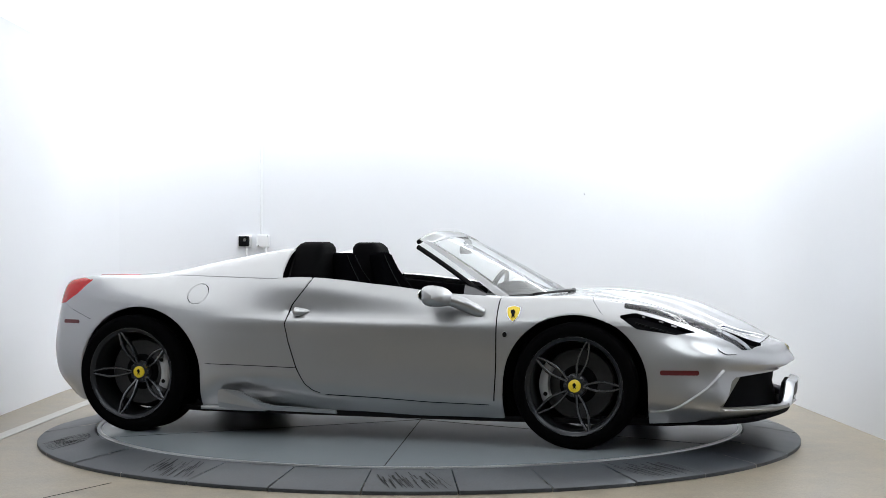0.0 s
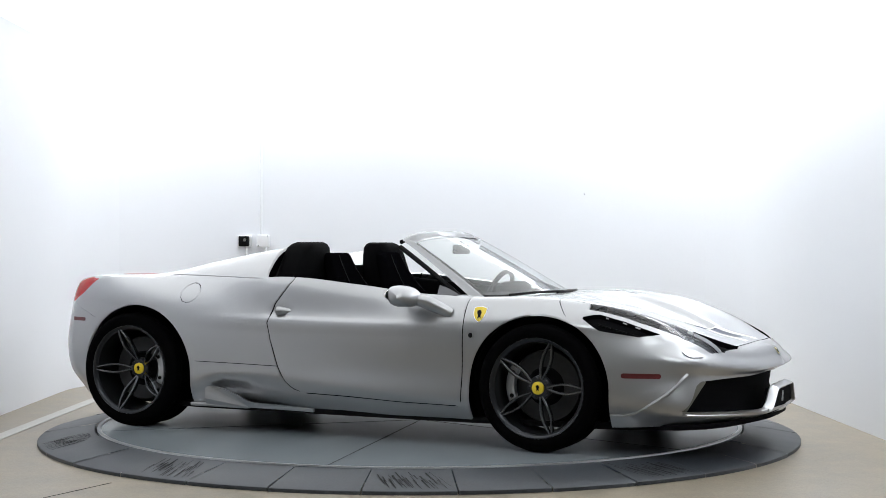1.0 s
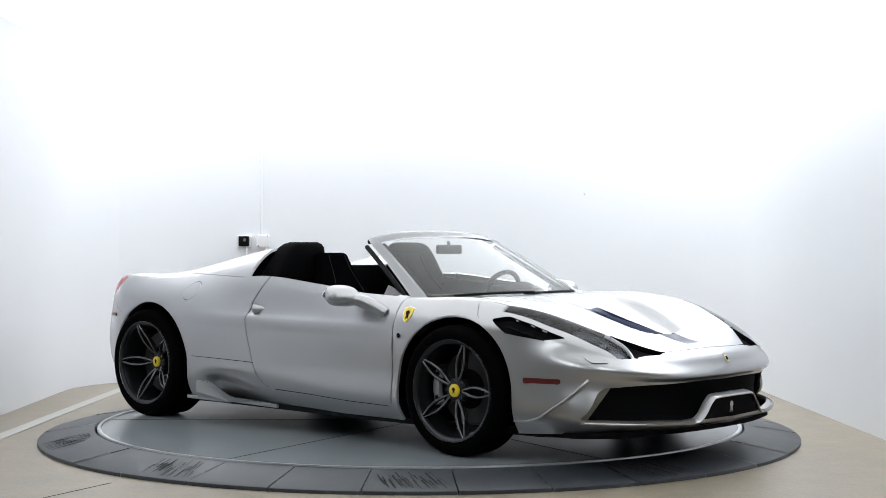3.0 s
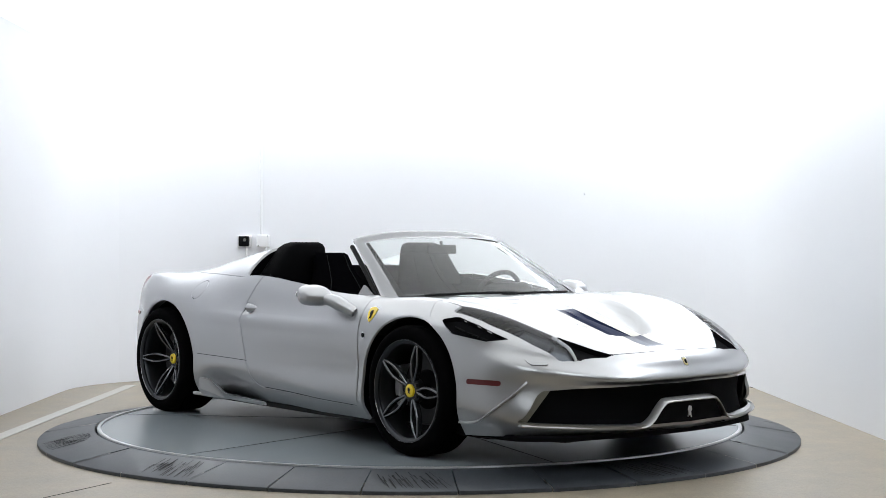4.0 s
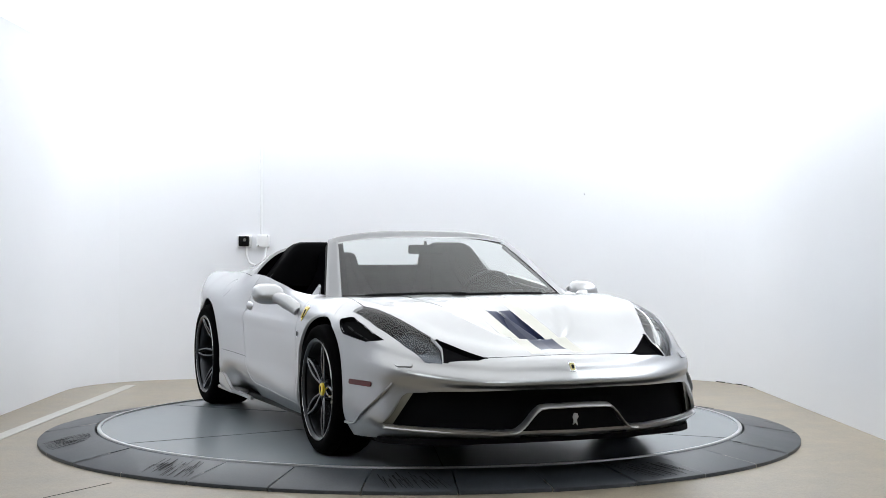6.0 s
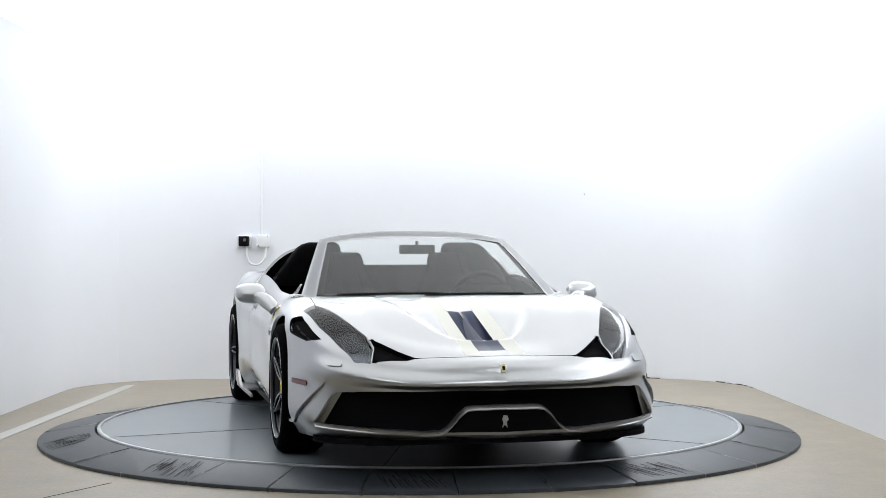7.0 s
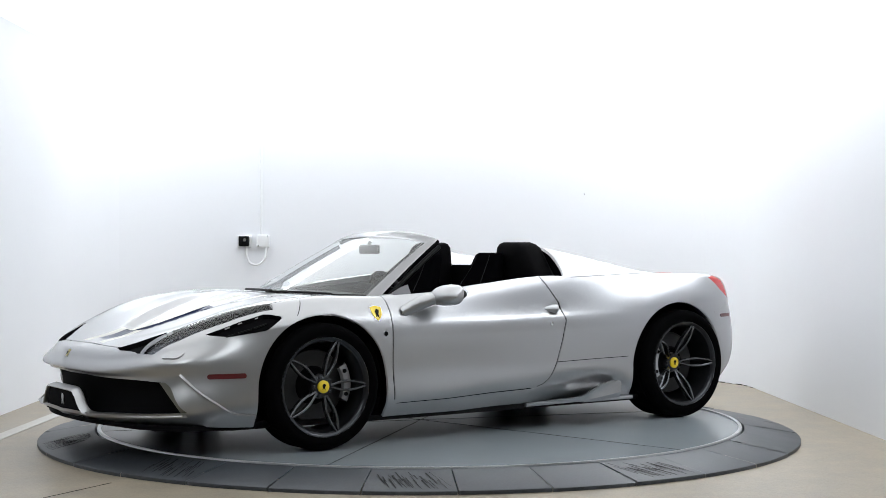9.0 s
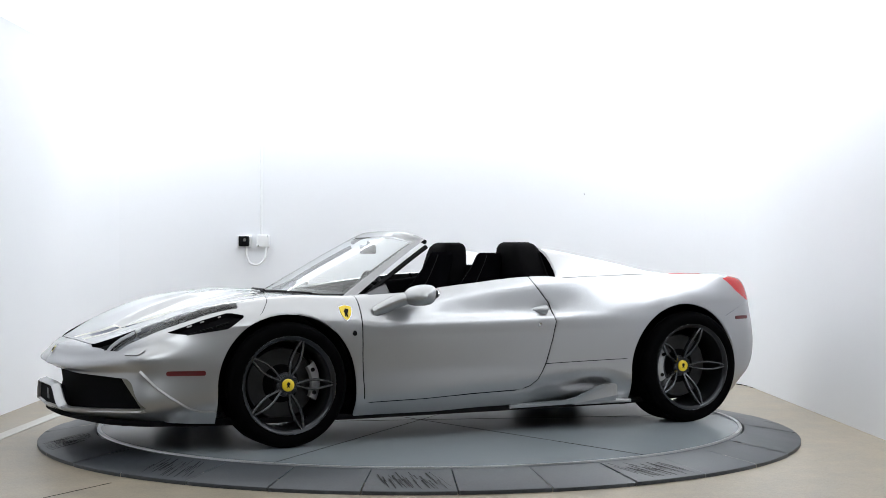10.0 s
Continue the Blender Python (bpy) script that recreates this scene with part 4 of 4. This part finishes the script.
def loft_block(levels, sides=28, power=3.2):
    """A rounded block: levels of (centre, half-width x, half-depth y)."""
    bm = bmesh.new()
    rows = []
    for c, a, b in levels:
        row = []
        for k in range(sides + 1):
            t = 2 * pi * k / sides
            ct, st = cos(t), sin(t)
            row.append(Vector(c) + Vector((a * math.copysign(abs(ct) ** (2 / power), ct), b * math.copysign(abs(st) ** (2 / power), st), 0)))
        rows.append(row)
    grid_faces(bm, rows)
    bmesh.ops.remove_doubles(bm, verts=bm.verts[:], dist=1e-5)
    bmesh.ops.holes_fill(bm, edges=[e for e in bm.edges if len(e.link_faces) == 1])
    bmesh.ops.recalc_face_normals(bm, faces=bm.faces[:])
    return bm


def build_cabin():
    bm = bmesh.new()
    ring = [(.815, -.43), (.825, .2), (.80, .80), (.70, .92), (.4, 1.05), (0, 1.10), (-.4, 1.05), (-.70, .92), (-.80, .80), (-.825, .2), (-.815, -.43)]
    zt = [.90, .845, .80, .805, .81, .812, .81, .805, .80, .845, .90]
    top = [bm.verts.new((x, y, z - .012)) for (x, y), z in zip(ring, zt)]
    low = [bm.verts.new((x * .93, y * .97, .25)) for x, y in ring]
    for k in range(len(ring)):
        j = (k + 1) % len(ring)
        bm.faces.new([top[k], top[j], low[j], low[k]])
    bm.faces.new(low)
    bmesh.ops.recalc_face_normals(bm, faces=bm.faces[:])
    part("cabin_tub", bm, LEATHER, CAR, "black leather cabin lining", smooth=False)
    # dashboard
    bm = loft_block([((0, .80, .60), .76, .25), ((0, .80, .76), .76, .25), ((0, .81, .80), .74, .23), ((0, .83, .815), .66, .16)], 40, 4)
    dash = part("dashboard", bm, LIT_LEATHER, CAR, "black leather dashboard")
    bm = loft_block([((-.37, .66, .80), .19, .09), ((-.37, .66, .85), .17, .08), ((-.37, .67, .872), .12, .05)], 28, 2.6)
    part("binnacle", bm, LEATHER, dash, "hooded instrument binnacle")
    for sx in (1, -1):
        # door top rail and its window slot
        bm = bmesh.new()
        path = [Vector((.838 - .028 * smooth01(.5, .9, y), y, float(np.interp(y, (-.44, -.4, .2, .85), (.893, .889, .829, .794))) - .002)) for y in np.linspace(-.43, .84, 22)]
        tube(bm, path, .009, 8)
        part("window_seal", bm if sx > 0 else mirror(bm), BLACK, (RIGHT if sx > 0 else LEFT)["door"], "black window seal")
        # seat
        lv = [((.35, .06, .50), .255, .13), ((.36, .02, .58), .26, .12), ((.36, -.05, .70), .25, .10), ((.36, -.11, .80), .225, .085), ((.345, -.155, .88), .172, .075), ((.345, -.19, .95), .138, .066), ((.345, -.21, 1.00), .130, .060), ((.345, -.22, 1.04), .118, .052), ((.345, -.222, 1.054), .095, .036)]
        bm = loft_block(lv, 30, 3.0)
        seat = part("seat", bm if sx > 0 else mirror(bm), ALCANTARA, CAR, "black suede bucket seat")
        bm = loft_block([((.36, .28, .34), .24, .28), ((.36, .28, .44), .25, .29), ((.36, .28, .48), .22, .26)], 28, 3.5)
        part("seat_cushion", bm if sx > 0 else mirror(bm), ALCANTARA, seat)
        for d in (-1, 1):
            bm = bmesh.new()
            tube(bm, [(c[0] + d * (a * .55), c[1] + b * 1.0, c[2]) for c, a, b in lv[3:-1]], .0028, 6)
            part("seat_piping", bm if sx > 0 else mirror(bm), STITCH, seat, "grey seam piping")
        # roll hoop with its quarter glass
        lv = [((.555, -.338, .84), .232, .098), ((.548, -.338, .90), .220, .098), ((.525, -.338, .97), .190, .098), ((.502, -.338, 1.04), .160, .097), ((.486, -.338, 1.085), .138, .092), ((.474, -.338, 1.108), .116, .076), ((.466, -.338, 1.120), .082, .056)]
        bm = loft_block(lv, 36, 4.5)
        hoop = part("roll_hoop", bm if sx > 0 else mirror(bm), LEATHER, CAR, "black roll hoop cover")
        bm = bmesh.new()
        plate(bm, [(.768, -.412, .885), (.768, -.285, .880), (.622, -.292, 1.070), (.618, -.400, 1.078)], (0, 0, 0), (.006, 0, .002))
        part("hoop_pane", bm if sx > 0 else mirror(bm), BLACK, hoop, "dark quarter glass", smooth=False)
        bm = bmesh.new()
        tube(bm, [(.774, -.284, .885), (.628, -.291, 1.073)], .0022, 6)
        part("pane_edge", bm if sx > 0 else mirror(bm), DARKCHROME, hoop, "thin metal pane edge")
        # black panel that closes the front of the buttress
        bm = bmesh.new()
        crest = []
        for k in range(14):
            x = .34 + .49 * k / 13
            hit = PLAIN_SKIN.ray_cast(Vector((x, -.43, 2)), Vector((0, 0, -1)))
            crest.append((x, -.428, hit[0].z - .004))
        plate(bm, crest + [(.83, -.428, .80), (.34, -.428, .80)], (0, 0, 0), (0, .006, 0))
        part("hoop_surround", bm if sx > 0 else mirror(bm), ALCANTARA, hoop, smooth=False)
    # bulkhead and wind screen between the hoops
    bm = bmesh.new()
    box(bm, -.33, -.435, .55, .33, -.395, .972, .012)
    part("bulkhead", bm, LEATHER, CAR, "black rear bulkhead")
    # steering wheel
    m = pose(-.37, .55, .775, 68, 0, 0)
    bm = bmesh.new()
    n = 40
    rows = []
    for k in range(n + 1):
        a = 2 * pi * k / n
        flat = -.125 if sin(a) < -.72 else .172 * sin(a)
        rows.append([m @ Vector((.178 * cos(a) + .015 * cos(b) * cos(a), flat + .015 * cos(b) * sin(a), .015 * sin(b))) for b in np.linspace(0, 2 * pi, 11)])
    grid_faces(bm, rows)
    bmesh.ops.remove_doubles(bm, verts=bm.verts[:], dist=1e-5)
    wheel = part("steering_wheel", bm, LIT_LEATHER, CAR, "black leather steering wheel")
    bm = bmesh.new()
    box(bm, -.05, -.05, -.02, .05, .05, .01, .015, m)
    for q in ((-.17, -.012, -.05, .012), (.05, -.012, .17, .012), (-.012, -.12, .012, -.04)):
        box(bm, q[0], q[1], -.008, q[2], q[3], .004, .003, m)
    part("wheel_hub", bm, BLACK, wheel)


build_cabin()


def build_mirrors():
    for sx in (1, -1):
        bm = bmesh.new()
        rows = []
        for i in range(19):
            t = i / 18
            x = .925 + .182 * t
            k = max(1e-4, 1 - abs(2 * t - 1) ** 3.2) ** .5 * (1 - .12 * t)
            cy, cz = .592 - .018 * t, .816 + .010 * t
            rows.append([Vector((x, cy + k * (.080 if cos(b) > 0 else .092) * math.copysign(abs(cos(b)) ** .75, cos(b)), cz - .008 * t + k * (.060 - .014 * cos(b)) * math.copysign(abs(sin(b)) ** .8, sin(b)) + .010 * cos(b) * -1)) for b in np.linspace(0, 2 * pi, 33)])
        grid_faces(bm, rows)
        bmesh.ops.remove_doubles(bm, verts=bm.verts[:], dist=1e-5)
        bmesh.ops.recalc_face_normals(bm, faces=bm.faces[:])
        mirror_ob = part("door_mirror", bm if sx > 0 else mirror(bm), PAINT, CAR, "silver door mirror")
        bm = bmesh.new()
        path = [Vector(p) for p in catmull([(.99, .62, .805), (.955, .675, .79), (.925, .735, .762), (.895, .805, .725)], 5)]
        tube(bm, path, [.050 - .012 * abs(k / 7.5 - 1) for k in range(len(path))], 12, .8)
        part("mirror_arm", bm if sx > 0 else mirror(bm), PAINT, mirror_ob)
        bm = bmesh.new()
        plate(bm, [(1.012 + .072 * cos(a), .496, .826 + .030 * sin(a)) for a in np.linspace(0, 2 * pi, 24, endpoint=False)], (0, 0, 0), (0, -.006, 0))
        part("mirror_glass", bm if sx > 0 else mirror(bm), MIRROR, mirror_ob, "mirror glass", smooth=False)


build_mirrors()

# ---- what moves: the table and the car on it turn together ----


def motions():
    turn = [(0.0, -17.48), (0.5, -21.70), (1.0, -25.97), (1.5, -30.22), (2.0, -34.45), (2.5, -38.66), (3.0, -42.9), (3.5, -47.15), (4.0, -51.40), (4.5, -55.70), (5.0, -60.0), (5.5, -64.35), (6.0, -68.7), (6.5, -73.1), (6.8, -75.75), (7.0, -77.55), (7.1, -78.7), (7.2, -82.3), (7.3, -91.04), (7.4, -99.85), (7.5, -108.55), (7.6, -117.3), (7.7, -126.0), (7.8, -133.7), (7.9, -136.55), (8.0, -137.3), (8.5, -141.64), (9.0, -146.0), (9.5, -150.33), (10.0, -154.65)]
    walk(TABLE, [(t, pose(0, 0, 0, 0, 0, a - 90)) for t, a in turn])
    walk(CAR, [(t, pose(0, 0, 0, 0, 0, a - 90) @ Matrix.Translation((0.095, -0.137, 0))) for t, a in turn])


motions()
